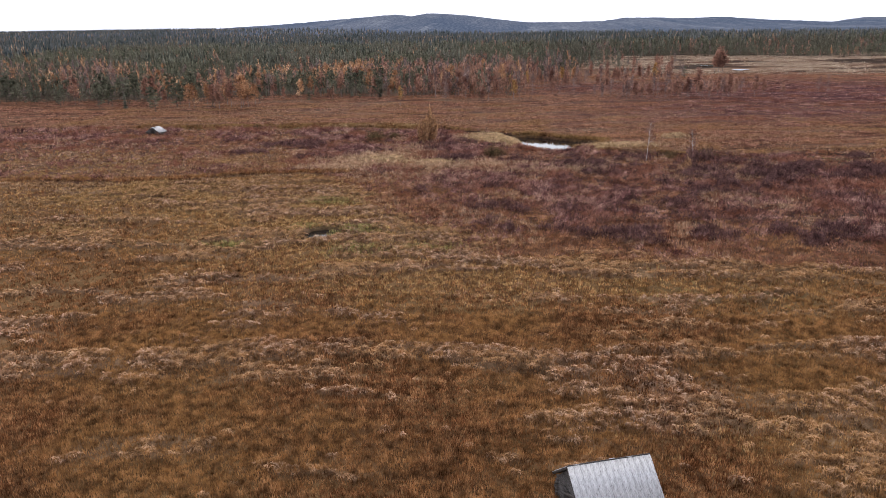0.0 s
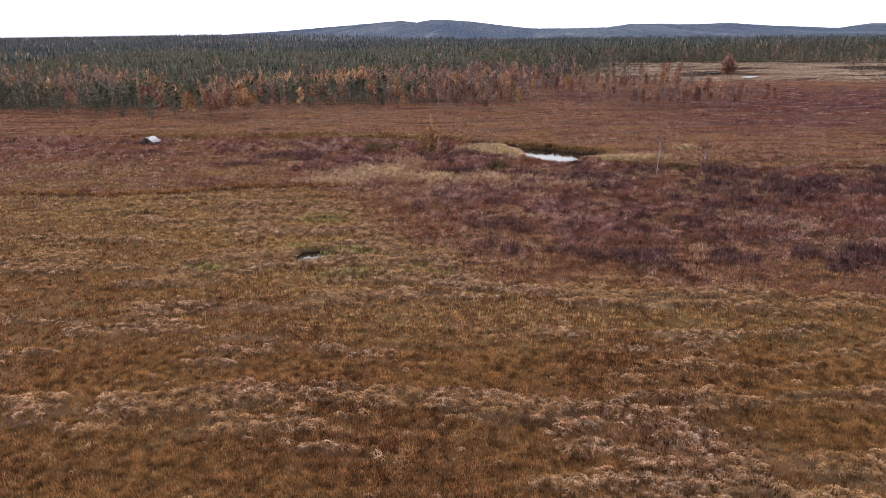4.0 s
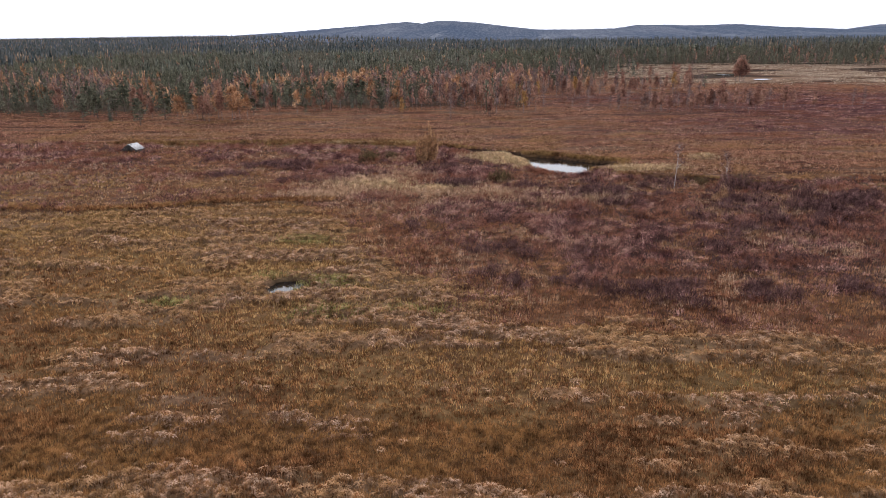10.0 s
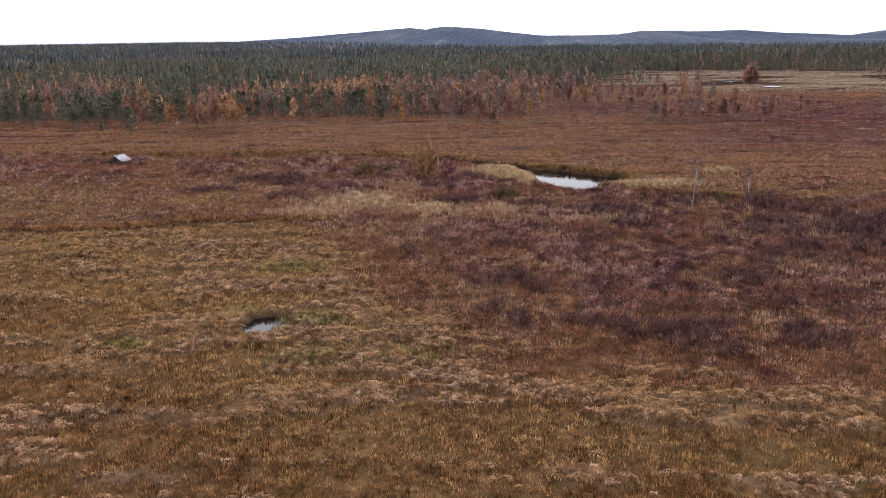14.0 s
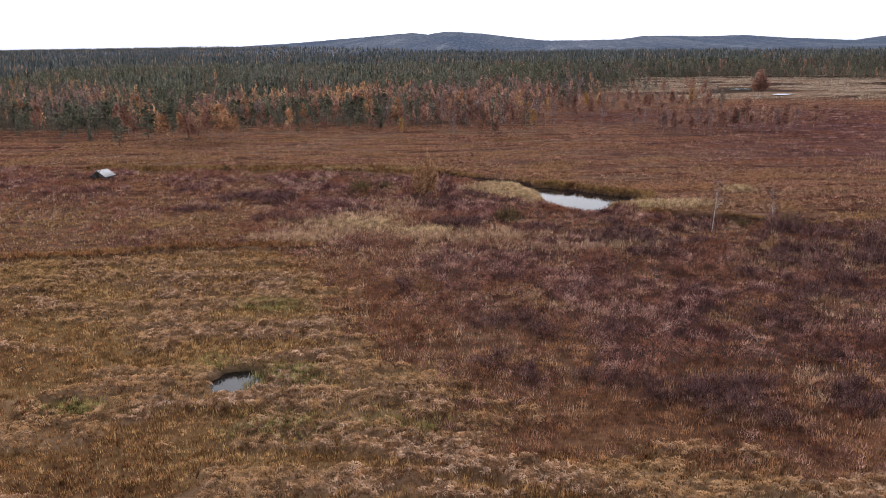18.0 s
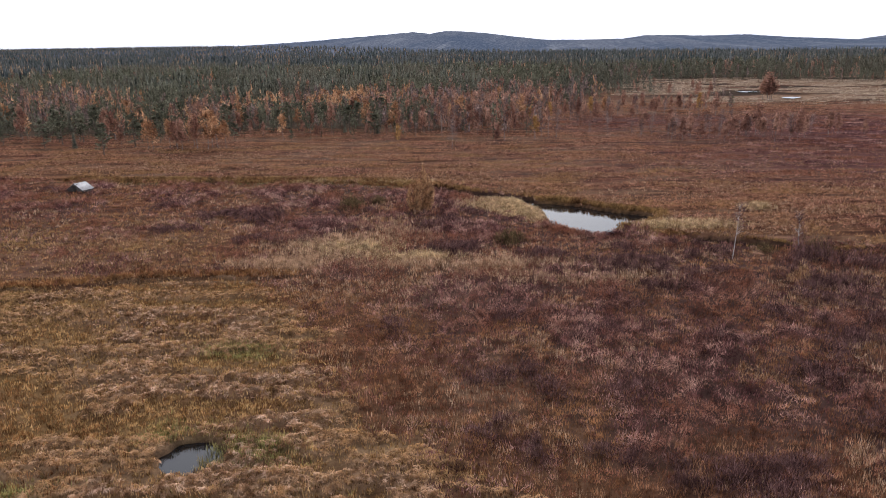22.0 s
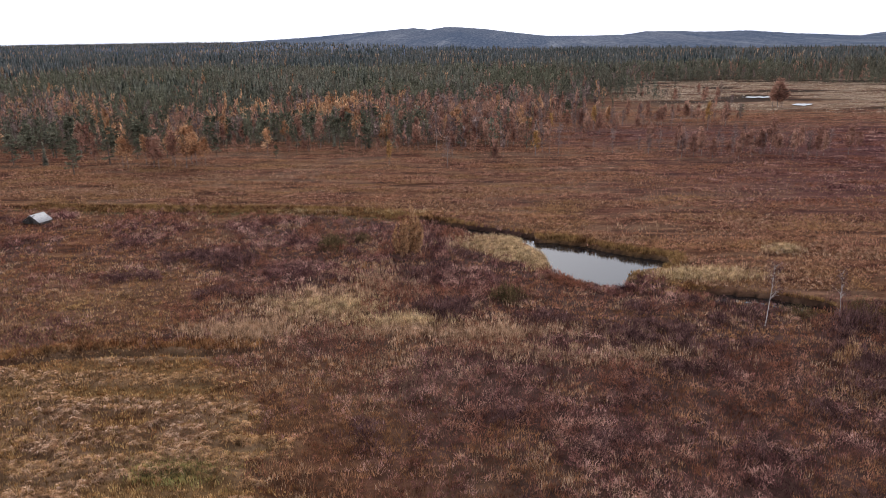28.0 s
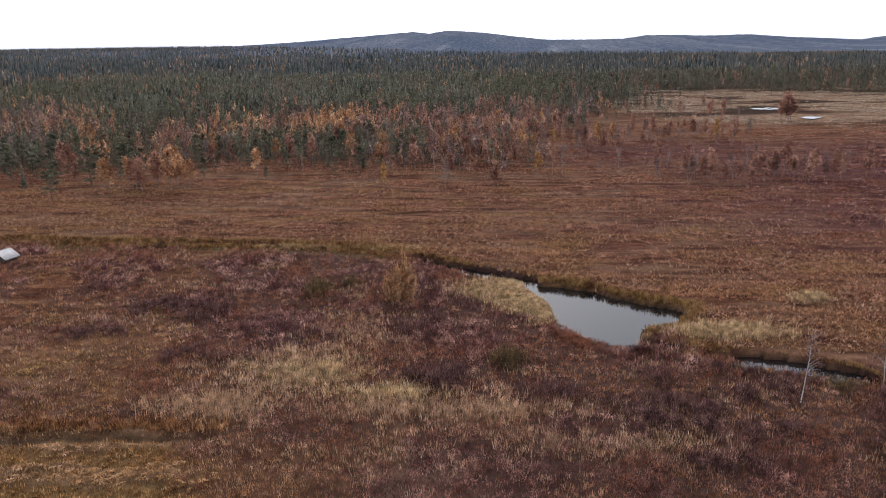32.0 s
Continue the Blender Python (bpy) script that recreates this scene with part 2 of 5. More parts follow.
STEM_BARK = solid_material("young_stem_bark", [(0.3, (0.12, 0.09, 0.08)), (0.7, (0.4, 0.34, 0.31))], (1, 1, 0.4), 4.0)
BIRCH_BARK = solid_material("birch_bark", [(0.28, (0.14, 0.12, 0.11)), (0.4, (0.5, 0.46, 0.43)), (1, (0.76, 0.73, 0.69))], (1, 1, 0.6), 5.0)
GREY_BARK = solid_material("grey_bark", [(0.3, (0.07, 0.05, 0.04)), (0.7, (0.2, 0.16, 0.13))], (1, 1, 0.3), 5.0)
LOG = solid_material("weathered_logs", [(0.25, (0.035, 0.03, 0.028)), (0.5, (0.11, 0.095, 0.085)), (0.8, (0.26, 0.235, 0.215))], (0.5, 6, 6), 3.0, 0.9, 0.6, 0.0, 0.5)
ROOF = solid_material("silvered_roof_boards", [(0.3, (0.2, 0.185, 0.175)), (0.42, (0.44, 0.425, 0.415)), (0.6, (0.64, 0.62, 0.61))], (14, 1.6, 14), 2.6, 0.9, 0.7, 0.0, 0.06, 0.08)
DARK_WOOD = solid_material("dark_old_wood", [(0.3, (0.02, 0.017, 0.015)), (0.7, (0.09, 0.075, 0.065))], (4, 0.6, 4), 3.0)


# ---- mesh helpers ----


def mesh_of(name, verts, faces, material, smooth=False):
    """A mesh from an array of places and arrays of triangles or quads."""
    me = bpy.data.meshes.new(name)
    verts = np.ascontiguousarray(verts, np.float32)
    groups = faces if isinstance(faces, list) else [faces]
    groups = [np.asarray(g, np.int32) for g in groups if len(g)]
    loops = np.concatenate([g.ravel() for g in groups])
    sizes = np.concatenate([np.full(len(g), g.shape[1], np.int32) for g in groups])
    me.vertices.add(len(verts))
    me.vertices.foreach_set("co", verts.ravel())
    me.loops.add(len(loops))
    me.loops.foreach_set("vertex_index", loops)
    me.polygons.add(len(sizes))
    me.polygons.foreach_set("loop_start", np.concatenate([[0], np.cumsum(sizes)[:-1]]).astype(np.int32))
    me.polygons.foreach_set("loop_total", sizes)
    if smooth:
        me.polygons.foreach_set("use_smooth", np.ones(len(sizes), bool))
    me.update(calc_edges=True)
    me.validate()
    me.materials.append(material)
    return me


def part(name, me, parent, label=""):
    ob = new(name, me)
    ob.parent = parent
    return tagged(ob, label) if label else ob


class Pile:
    """Collects triangles and quads of one mesh."""

    def __init__(self):
        self.verts, self.tris, self.quads, self.count = [], [], [], 0

    def add(self, verts, tris=None, quads=None):
        verts = np.asarray(verts, float).reshape(-1, 3)
        if tris is not None:
            self.tris.append(np.asarray(tris, np.int32).reshape(-1, 3) + self.count)
        if quads is not None:
            self.quads.append(np.asarray(quads, np.int32).reshape(-1, 4) + self.count)
        self.verts.append(verts)
        self.count += len(verts)

    def tube(self, path, radii, sides=6):
        path, radii = np.asarray(path, float), np.asarray(radii, float)
        way = np.gradient(path, axis=0)
        way /= np.linalg.norm(way, axis=1)[:, None] + 1e-9
        ref = np.where(np.abs(way[:, 2:3]) > 0.8, [[1.0, 0, 0]], [[0, 0, 1.0]])
        u = np.cross(way, ref)
        u /= np.linalg.norm(u, axis=1)[:, None] + 1e-9
        v = np.cross(way, u)
        a = np.linspace(0, 2 * np.pi, sides, endpoint=False)
        ring = path[:, None] + radii[:, None, None] * (np.cos(a)[None, :, None] * u[:, None] + np.sin(a)[None, :, None] * v[:, None])
        k = np.arange(len(path) - 1)[:, None] * sides
        i, j = np.arange(sides)[None], (np.arange(sides)[None] + 1) % sides
        quads = np.stack([k + i, k + j, k + sides + j, k + sides + i], -1).reshape(-1, 4)
        self.add(ring.reshape(-1, 3), None, quads)
        return self

    def box(self, lo, hi):
        (x0, y0, z0), (x1, y1, z1) = lo, hi
        self.add([(x0, y0, z0), (x1, y0, z0), (x1, y1, z0), (x0, y1, z0), (x0, y0, z1), (x1, y0, z1), (x1, y1, z1), (x0, y1, z1)],
                 None, [(3, 2, 1, 0), (4, 5, 6, 7), (0, 1, 5, 4), (1, 2, 6, 5), (2, 3, 7, 6), (3, 0, 4, 7)])
        return self

    def arrays(self):
        faces = [np.concatenate(g) for g in (self.tris, self.quads) if g]
        return np.concatenate(self.verts), faces

    def mesh(self, name, material, smooth=False):
        return mesh_of(name, *self.arrays(), material, smooth)


def lattice(ix, iy, seed):
    h = (ix.astype(np.int64) * 374761393 + iy.astype(np.int64) * 668265263 + seed * 1442695041) & 0xFFFFFFFF
    h = ((h ^ (h >> 13)) * 1274126177) & 0xFFFFFFFF
    return ((h ^ (h >> 16)) & 0xFFFF) / 65535.0


def value_noise(x, y, size, seed=0):
    x, y = np.asarray(x, float) / size, np.asarray(y, float) / size
    ix, iy = np.floor(x), np.floor(y)
    fx, fy = x - ix, y - iy
    fx, fy = fx * fx * (3 - 2 * fx), fy * fy * (3 - 2 * fy)
    a, b = lattice(ix, iy, seed), lattice(ix + 1, iy, seed)
    c, d = lattice(ix, iy + 1, seed), lattice(ix + 1, iy + 1, seed)
    return (a * (1 - fx) + b * fx) * (1 - fy) + (c * (1 - fx) + d * fx) * fy


def fbm(x, y, size, octaves=3, seed=0):
    total, weight = 0.0, 0.0
    for k in range(octaves):
        total = total + value_noise(x, y, size / 2**k, seed + 17 * k) / 2**k
        weight += 1 / 2**k
    return total / weight


def step(low, high, v):
    t = np.clip((v - low) / (high - low), 0, 1)
    return t * t * (3 - 2 * t)


def along(x, y, line):
    """Distance to a polyline, and how far along it, 0 to 1."""
    best, where = np.full(np.shape(x), 1e9), np.zeros(np.shape(x))
    for k, ((ax, ay), (bx, by)) in enumerate(zip(line[:-1], line[1:])):
        dx, dy = bx - ax, by - ay
        t = np.clip(((x - ax) * dx + (y - ay) * dy) / (dx * dx + dy * dy), 0, 1)
        d = np.hypot(x - ax - t * dx, y - ay - t * dy)
        where = np.where(d < best, (k + t) / (len(line) - 1), where)
        best = np.minimum(best, d)
    return best, where


def inside(x, y, poly):
    """Signed distance to a polygon's edge, positive inside."""
    d, _ = along(x, y, poly + poly[:1])
    odd = np.zeros(np.shape(x), bool)
    for (ax, ay), (bx, by) in zip(poly, poly[1:] + poly[:1]):
        if ay != by:
            odd ^= ((ay > y) != (by > y)) & (x < (bx - ax) * (y - ay) / (by - ay) + ax)
    return np.where(odd, d, -d)


def blob(x, y, cx, cy, rx, ry):
    return np.exp(-(((x - cx) / rx) ** 2 + ((y - cy) / ry) ** 2))


# ---- plan of the land, in metres ----
CREEK_UP = [(-190, 206), (-140, 203), (-99, 201.8), (-76, 199.9), (-57.7, 198.8), (-42.7, 198.4), (-31.3, 197.2), (-23, 195), (-15.8, 191.6), (-5.8, 184.6), (2.6, 180)]
CREEK_DOWN = [(15, 158.5), (18.3, 156.6), (22.4, 154.9), (27, 153), (31, 152.6), (37, 149.9), (41, 146), (47, 147.6), (57, 150), (75, 149), (110, 154), (180, 160)]
POOL = [(2.0, 179.6), (11.2, 177), (16, 173.4), (20, 171), (23.6, 169.4), (23.2, 166.8), (21.4, 164), (18.7, 163), (16.6, 162), (16.2, 159), (14.8, 155.2), (13.1, 155.6), (10.6, 157.6), (8.6, 159.2), (6.8, 161.8), (6.2, 165), (5.6, 168), (4.6, 171), (2.4, 175)]
POND = [(-24.6, 92.6), (-23.8, 94.9), (-21.6, 95.3), (-20.6, 94.2), (-19.7, 92.2), (-21.8, 91.2), (-23.4, 91.4)]
DITCH = [(-150, 124), (-95, 126.5), (-78, 127), (-62, 127), (-54.7, 128.6), (-47.8, 131.4), (-37, 132.5), (-27, 132.8)]
SHRUBS = [(-35, 150), (-31, 136), (-23.5, 121), (-17.2, 110), (-11.9, 103.2), (-6, 95.7), (-4.7, 88), (0, 84), (6, 82.4), (11, 83.2), (20.4, 82.9), (31, 79.5),
          (60, 76), (120, 70), (200, 70), (200, 162), (110, 158), (57, 153), (38, 154), (22, 158), (14, 160), (8, 170), (4, 184), (-14, 194), (-26, 200), (-48, 202), (-52, 166)]
WOODS = [(-3000, 230), (-900, 230), (-300, 255), (-190, 272), (-143, 264), (-120, 268), (-101, 277), (-69, 284), (-44, 282), (-19, 274), (-8, 300), (0, 340), (22, 366), (50, 440),
         (64, 490), (92, 612), (160, 568), (230, 526), (420, 480), (900, 470), (3000, 470), (3000, 4500), (-3000, 4500)]
WATER_LEVEL = -0.6


LAND_SLOPE = 0.01047


def land(x):
    """The bog rises gently to the east."""
    return LAND_SLOPE * np.clip(x, -320, 320)


def wander(x, y, amount, size, seed):
    return x + amount * (2 * fbm(x, y, size, 2, seed) - 1), y + amount * (2 * fbm(x, y, size, 2, seed + 5) - 1)


def channel(x, y):
    """Depth of cut of creek, pool and pond, 0 to 1."""
    wx, wy = wander(x, y, 0.5, 2.5, 3)
    up, s = along(wx, wy, CREEK_UP)
    down, r = along(wx, wy, CREEK_DOWN)
    cut = np.maximum(step(1.1, 0.4, up - 1.0 * step(0.7, 1.0, s) - 0.35 * step(0.84, 0.9, s)), step(0.9, 0.2, down - 1.5 * step(0.2, 0.29, r) * step(0.52, 0.45, r)))
    cut = np.maximum(cut, step(-0.7, 0.5, inside(wx, wy, POOL)))
    return np.maximum(cut, 0.62 * step(-0.5, 0.3, inside(wx, wy, POND)))


def zones(x, y):
    """Shares of each plant cover at places of the land."""
    wx, wy = wander(x, y, 3.5, 9, 11)
    beyond = step(-1.0, 1.5, wy - np.interp(wx, [-190, -99, -57, -31, -16, 3, 23, 24, 30, 38, 60, 110, 180], [206, 202, 199, 198, 193, 182, 171, 157, 154, 151, 152, 155, 160]))
    rag = 9.0 * (fbm(x, y, 5.0, 3, 19) - 0.5)
    shrub = step(-2.0, 2.5, inside(wx, wy, SHRUBS) + rag) * (1 - beyond)
    left = step(-2, 3, wy - np.interp(wx, [-95, -78, -62, -48, -37, -25], [127, 128, 128, 132, 133, 137])) * (1 - beyond) * (1 - shrub) * step(-24, -32, wx)
    edge = shrub * step(20, 3, inside(wx, wy, SHRUBS) + 1.5 * rag) * step(150, 118, y)
    west = step(-36, -54, wx) * step(172, 146, wy) * step(86, 98, wy)
    heath = np.maximum(beyond, left)
    shrub = np.maximum(shrub, 0.8 * left * (1 - 0.4 * west) * step(0.3, 0.55, fbm(x, y, 9, 3, 21)))
    patches = fbm(x, y, 11, 3, 23)
    strips = fbm(x * 0.24, y + 1.2 * np.sin(x / 9), 2.7, 3, 31)
    rim = np.where(y < 100, inside(wx, wy, SHRUBS), -50)
    # lodged straw in wavy strips over the near meadow
    meadow = (1 - heath) * (1 - shrub)
    straw = meadow * step(0.425, 0.58, 0.78 * strips + 0.22 * patches - 0.025 * step(80, 66, y) + 0.02 * blob(x, y, 16, 58, 30, 12) + 0.13 * blob(x, y, -24, 106, 16, 20) + 0.05 * west + 0.09 * blob(x, y, -8, 82, 13, 18) - 0.1 * blob(x, y, -30, 78, 18, 13) - 0.09 * blob(x, y, -40, 95, 13, 10) - 0.08 * blob(x, y, -8, 70, 32, 6) + 0.11 * blob(x, y, -18, 55, 15, 4)  + 0.07 * step(-9, -4, rim) - 0.03 * blob(x, y, 12, 73, 22, 6) - 0.07 * step(53, 46, y) + 0.05 * blob(x, y, -4, 88, 26, 12))
    reed = np.maximum.reduce([
        0.8 * blob(x, y, -24, 146, 7, 4), 0.5 * blob(x, y, -24, 151, 6, 3), 0.85 * blob(x, y, -5, 139, 13, 2.4), 1.2 * blob(x, y, -0.5, 174.5, 6, 3.4), 1.0 * blob(x, y, 4.6, 168.5, 2.6, 4),
        0.8 * blob(x, y, -30, 139, 6, 3), 0.6 * blob(x, y, 28, 161, 6, 2.4), 0.9 * blob(x, y, 41.6, 173.4, 2.6, 1.6), 0.25 * blob(x, y, -18, 156, 6, 8),
        0.6 * blob(x, y, 38, 113, 6, 2.5), 0.5 * blob(x, y, 58, 172, 9, 3), 0.5 * blob(x, y, 20, 187, 8, 2.5), 0.3 * blob(x, y, -10, 126, 8, 5), 0.6 * blob(x, y, -2, 104, 4, 4.5), 0.45 * blob(x, y, 8, 134, 10, 2.4)])
    reed = reed * (1 - channel(x, y)) * step(0.25, 0.55, fbm(x, y, 3.0, 3, 41) + 0.25 * reed)
    band = along(x, y, CREEK_UP)[0]
    green = np.maximum.reduce([
        1.1 * blob(x, y, -17.6, 94.2, 2.2, 1.5), 1.4 * blob(x, y, -25.5, 111, 2.6, 1.3), 0.45 * blob(x, y, -16, 86, 3.4, 1.6), 0.45 * blob(x, y, -24, 96, 3, 1.6),
        0.6 * blob(x, y, -33, 88, 3, 1), 0.4 * blob(x, y, -7, 87, 3, 1.5), 0.6 * step(6.5, 2, band) * (y < 199) * (x < -20), 0.4 * blob(x, y, 60, 144, 14, 4), 0.3 * blob(x, y, 22, 71, 9, 4)])
    green = green * step(0.2, 0.6, fbm(x, y, 2.2, 2, 43) + 0.4 * green)
    purple = np.maximum.reduce([blob(x, y, 125, 275, 75, 55), 0.7 * blob(x, y, 50, 310, 45, 30), 0.7 * blob(x, y, 80, 222, 55, 32)]) * beyond
    marsh = step(-22, 22, y + 14 * (fbm(x, y, 40, 2, 59) - 0.5) - np.interp(x, [40, 60, 86, 156, 260], [520, 425, 395, 372, 360])) * step(45, 80, x) * beyond
    straw2 = beyond * step(0.52, 0.66, fbm(x * 0.4, y, 7, 3, 57)) * 0.3
    pale = np.clip(np.maximum.reduce([straw * 0.4, 0.25 * left * west, reed * 0.8, marsh * step(0.46, 0.58, fbm(x * 0.28, y, 9, 3, 61)) * 0.9, straw2 * (1 - purple)]), 0, 1)
    forest = step(2, 26, inside(wx, wy, WOODS)) * (1 - 0.6 * marsh)
    return {"edge": edge, "heath": heath, "shrub": shrub, "straw": straw, "reed": reed, "green": np.clip(green, 0, 1), "purple": purple, "marsh": marsh,
            "pale": pale * (1 - forest), "forest": forest, "soak": marsh * step(0.48, 0.4, fbm(x * 0.28, y, 9, 3, 61)), "meadow": meadow, "beyond": beyond, "left": left, "west": west}


def tussock(x, y, wide=0.95, deep=0.72, seed=181):
    """Crowns of close-set tussocks: height share 0 to 1 and the middle of the nearest one."""
    wx, wy = x + 0.5 * (fbm(x, y, 1.6, 2, seed) - 0.5), y + 0.5 * (fbm(x, y, 1.9, 2, seed + 5) - 0.5)
    ix, iy = np.floor(wx / wide), np.floor(wy / deep)
    best, tall = np.full(np.shape(x), 9.0), np.zeros(np.shape(x))
    for a in (-1, 0, 1):
        for b in (-1, 0, 1):
            cx, cy = ix + a + 0.15 + 0.7 * lattice(ix + a, iy + b, seed + 11), iy + b + 0.15 + 0.7 * lattice(ix + a, iy + b, seed + 13)
            girth = 0.5 + 0.35 * lattice(ix + a, iy + b, seed + 17)
            d = ((wx / wide - cx) ** 2 + (wy / deep - cy) ** 2) / girth**2
            nearer = d < best
            best, tall = np.where(nearer, d, best), np.where(nearer, 0.35 + 0.65 * lattice(ix + a, iy + b, seed + 19), tall)
    return np.sqrt(np.clip(1.15 - best, 0, 1)) * tall


def swells(x, y):
    """Long low ridges that run across the bog, -1 to 1."""
    wy = y + 2.2 * (fbm(x, y, 14, 2, 191) - 0.5) + 0.05 * x
    return 2 * fbm(x * 0.16, wy, 2.6, 3, 193) - 1


def ridges(x, y):
    """Wavy ridges of matted straw with narrow gaps, 0 to 1."""
    wx, wy = x + 1.6 * (fbm(x, y, 3.5, 2, 201) - 0.5), y + 1.8 * (fbm(x, y, 4.5, 2, 203) - 0.5)
    return step(0.34, 0.66, fbm(wx * 0.42, wy, 1.25, 2, 207))


def height(x, y, zone=None):
    near = step(420, 200, np.hypot(x, y - 100))
    z = near * (0.5 * (fbm(x, y, 22, 2, 71) - 0.5) + 0.16 * (fbm(x, y, 1.3, 2, 73) - 0.5))
    ditch, _ = along(x, y, DITCH)
    z = z - 0.55 * step(1.5, 0.4, ditch) * step(-24, -33, x)
    if zone is not None:
        close = step(150, 118, y)
        z = z + close * zone["meadow"] * ((0.1 + 0.3 * zone["straw"]) * ridges(x, y) + 0.1 * tussock(x, y) + 0.2 * swells(x, y)) + close * 0.12 * zone["shrub"] * tussock(x, y, 1.6, 1.3, 197)
        z = z + 0.32 * zone["beyond"] * step(560, 330, y) * swells(x * 0.7, y * 0.8)
    cut = channel(x, y)
    return z * (1 - cut) - 1.15 * cut + land(x)


# ---- ground ----
def ladder(lo, hi, fine, cap, until, far, grow=1.12):
    """Lines of a grid: close in the middle, at most cap apart up to until, then ever wider."""
    def out(start, way):
        at, d, made = start, fine, []
        while abs(at) < far:
            d = d * grow if abs(at) > until else min(d * grow, cap)
            at += way * d
            made.append(at)
        return made
    return np.concatenate([out(lo, -1)[::-1], np.arange(lo, hi + fine / 2, fine), out(hi, 1)])


xs = ladder(-75, 75, 0.8, 5.5, 250, 4600)
xs = np.concatenate([xs[xs < -54.2], np.arange(-54, 46, 0.6), xs[xs > 46.2]])
ys = ladder(200, 300, 1.2, 5.0, 600, 4600)
behind = ladder(34, 36, 1.0, 60, 0, 4600)
ys = np.concatenate([behind[behind < 37], np.arange(37.4, 118, 0.32), np.arange(118.2, 199.8, 0.6), ys[ys > 199.9]])
gx, gy = np.meshgrid(xs, ys)
zone = zones(gx, gy)
gz = height(gx, gy, zone)
k = np.arange(len(ys) - 1)[:, None] * len(xs) + np.arange(len(xs) - 1)[None]
quads = np.stack([k, k + 1, k + 1 + len(xs), k + len(xs)], -1).reshape(-1, 4)
ground_mesh = mesh_of("ground", np.stack([gx, gy, gz], -1).reshape(-1, 3), quads, GROUND, True)
zone["heath"], zone["shrub"] = np.maximum(zone["heath"], 0.8 * zone["edge"]), zone["shrub"] * (1 - 0.75 * zone["edge"])
# straw-pale ridges, brown gaps; the contrast also paints shade between them
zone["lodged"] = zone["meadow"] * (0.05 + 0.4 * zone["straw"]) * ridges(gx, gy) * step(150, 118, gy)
zone["mud"] = np.maximum.reduce([step(0.1, 0.5, channel(gx, gy)), 0.55 * step(1.1, 0.4, along(gx, gy, DITCH)[0]) * step(-24, -33, gx), 0.85 * zone["soak"]])
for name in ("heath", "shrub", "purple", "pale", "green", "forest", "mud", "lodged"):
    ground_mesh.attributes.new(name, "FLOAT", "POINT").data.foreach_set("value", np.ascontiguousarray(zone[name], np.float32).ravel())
tagged(new("ground", ground_mesh), "rust-brown autumn bog with straw, heath and moss", "ground", kind="structure")


# ---- water ----
def sheet(name, outline, level, label):
    bm = bmesh.new()
    z = level + float(land(np.mean([p[0] for p in outline])))
    face = bm.faces.new([bm.verts.new((x, y, z)) for x, y in outline])
    face.normal_update()
    if face.normal.z < 0:
        face.normal_flip()
    me = bpy.data.meshes.new(name)
    bm.to_mesh(me)
    bm.free()
    me.materials.append(WATER)
    return tagged(new(name, me), label, "water", kind="structure")


def ragged(outline, amount, seed):
    """A pond's outline with small bays."""
    pts = []
    for (ax, ay), (bx, by) in zip(outline, outline[1:] + outline[:1]):
        for f in np.arange(0, 1, 0.2):
            pts.append((ax + f * (bx - ax), ay + f * (by - ay)))
    pts = np.array(pts)
    return [tuple(p) for p in pts + amount * (np.column_stack([value_noise(pts[:, 0], pts[:, 1], 1.7, seed), value_noise(pts[:, 0], pts[:, 1], 1.9, seed + 3)]) - 0.5)]


def ribbon(name, line, half, level, label):
    pts = np.array(line, float)
    way = np.gradient(pts, axis=0)
    side = np.stack([-way[:, 1], way[:, 0]], 1) / np.linalg.norm(way, axis=1)[:, None] * half
    both = np.concatenate([pts - side, pts + side])
    z = np.tile(land(pts[:, 0]) + level, 2)
    n = len(pts)
    k = np.arange(n - 1)
    me = mesh_of(name, np.column_stack([both, z]), np.stack([k, k + 1, n + k + 1, n + k], -1), WATER)
    return tagged(new(name, me), label, "water", kind="structure")


centre = np.mean(POOL, axis=0)
sheet("water", [tuple(centre + (np.array(p) - centre) * 1.12) for p in POOL], WATER_LEVEL, "still dark pool mirroring the white sky")
ribbon("water", CREEK_UP, 2.6, WATER_LEVEL - 0.03, "narrow dark creek between sedge banks")
ribbon("water", CREEK_DOWN[:8], 2.2, WATER_LEVEL - 0.05, "narrow dark creek between sedge banks")
sheet("water", [(-26, 90), (-26, 97), (-18, 97), (-18, 90)], -0.12, "small bog pond with grassy edges")
sheet("water", ragged([(119, 450), (123.4, 444), (128, 447), (132, 446), (135, 453), (133.4, 458), (127, 455)], 5, 5), 0.3, "far marsh pond mirroring the white sky")
sheet("water", ragged([(127, 404), (128.8, 400.4), (132, 401), (135, 405), (137.4, 410.6), (132, 412), (129, 408)], 3, 9), 0.3, "far marsh pond mirroring the white sky")


# ---- far hills ----
def hill(x, y):
    """Height of the hills' smooth slope."""
    far = np.hypot(x, y - 76)
    return np.interp(np.degrees(np.arctan2(x, y - 76)), BEARINGS, CRESTS) * step(1300, 4300, far) ** 1.3 - 1.0


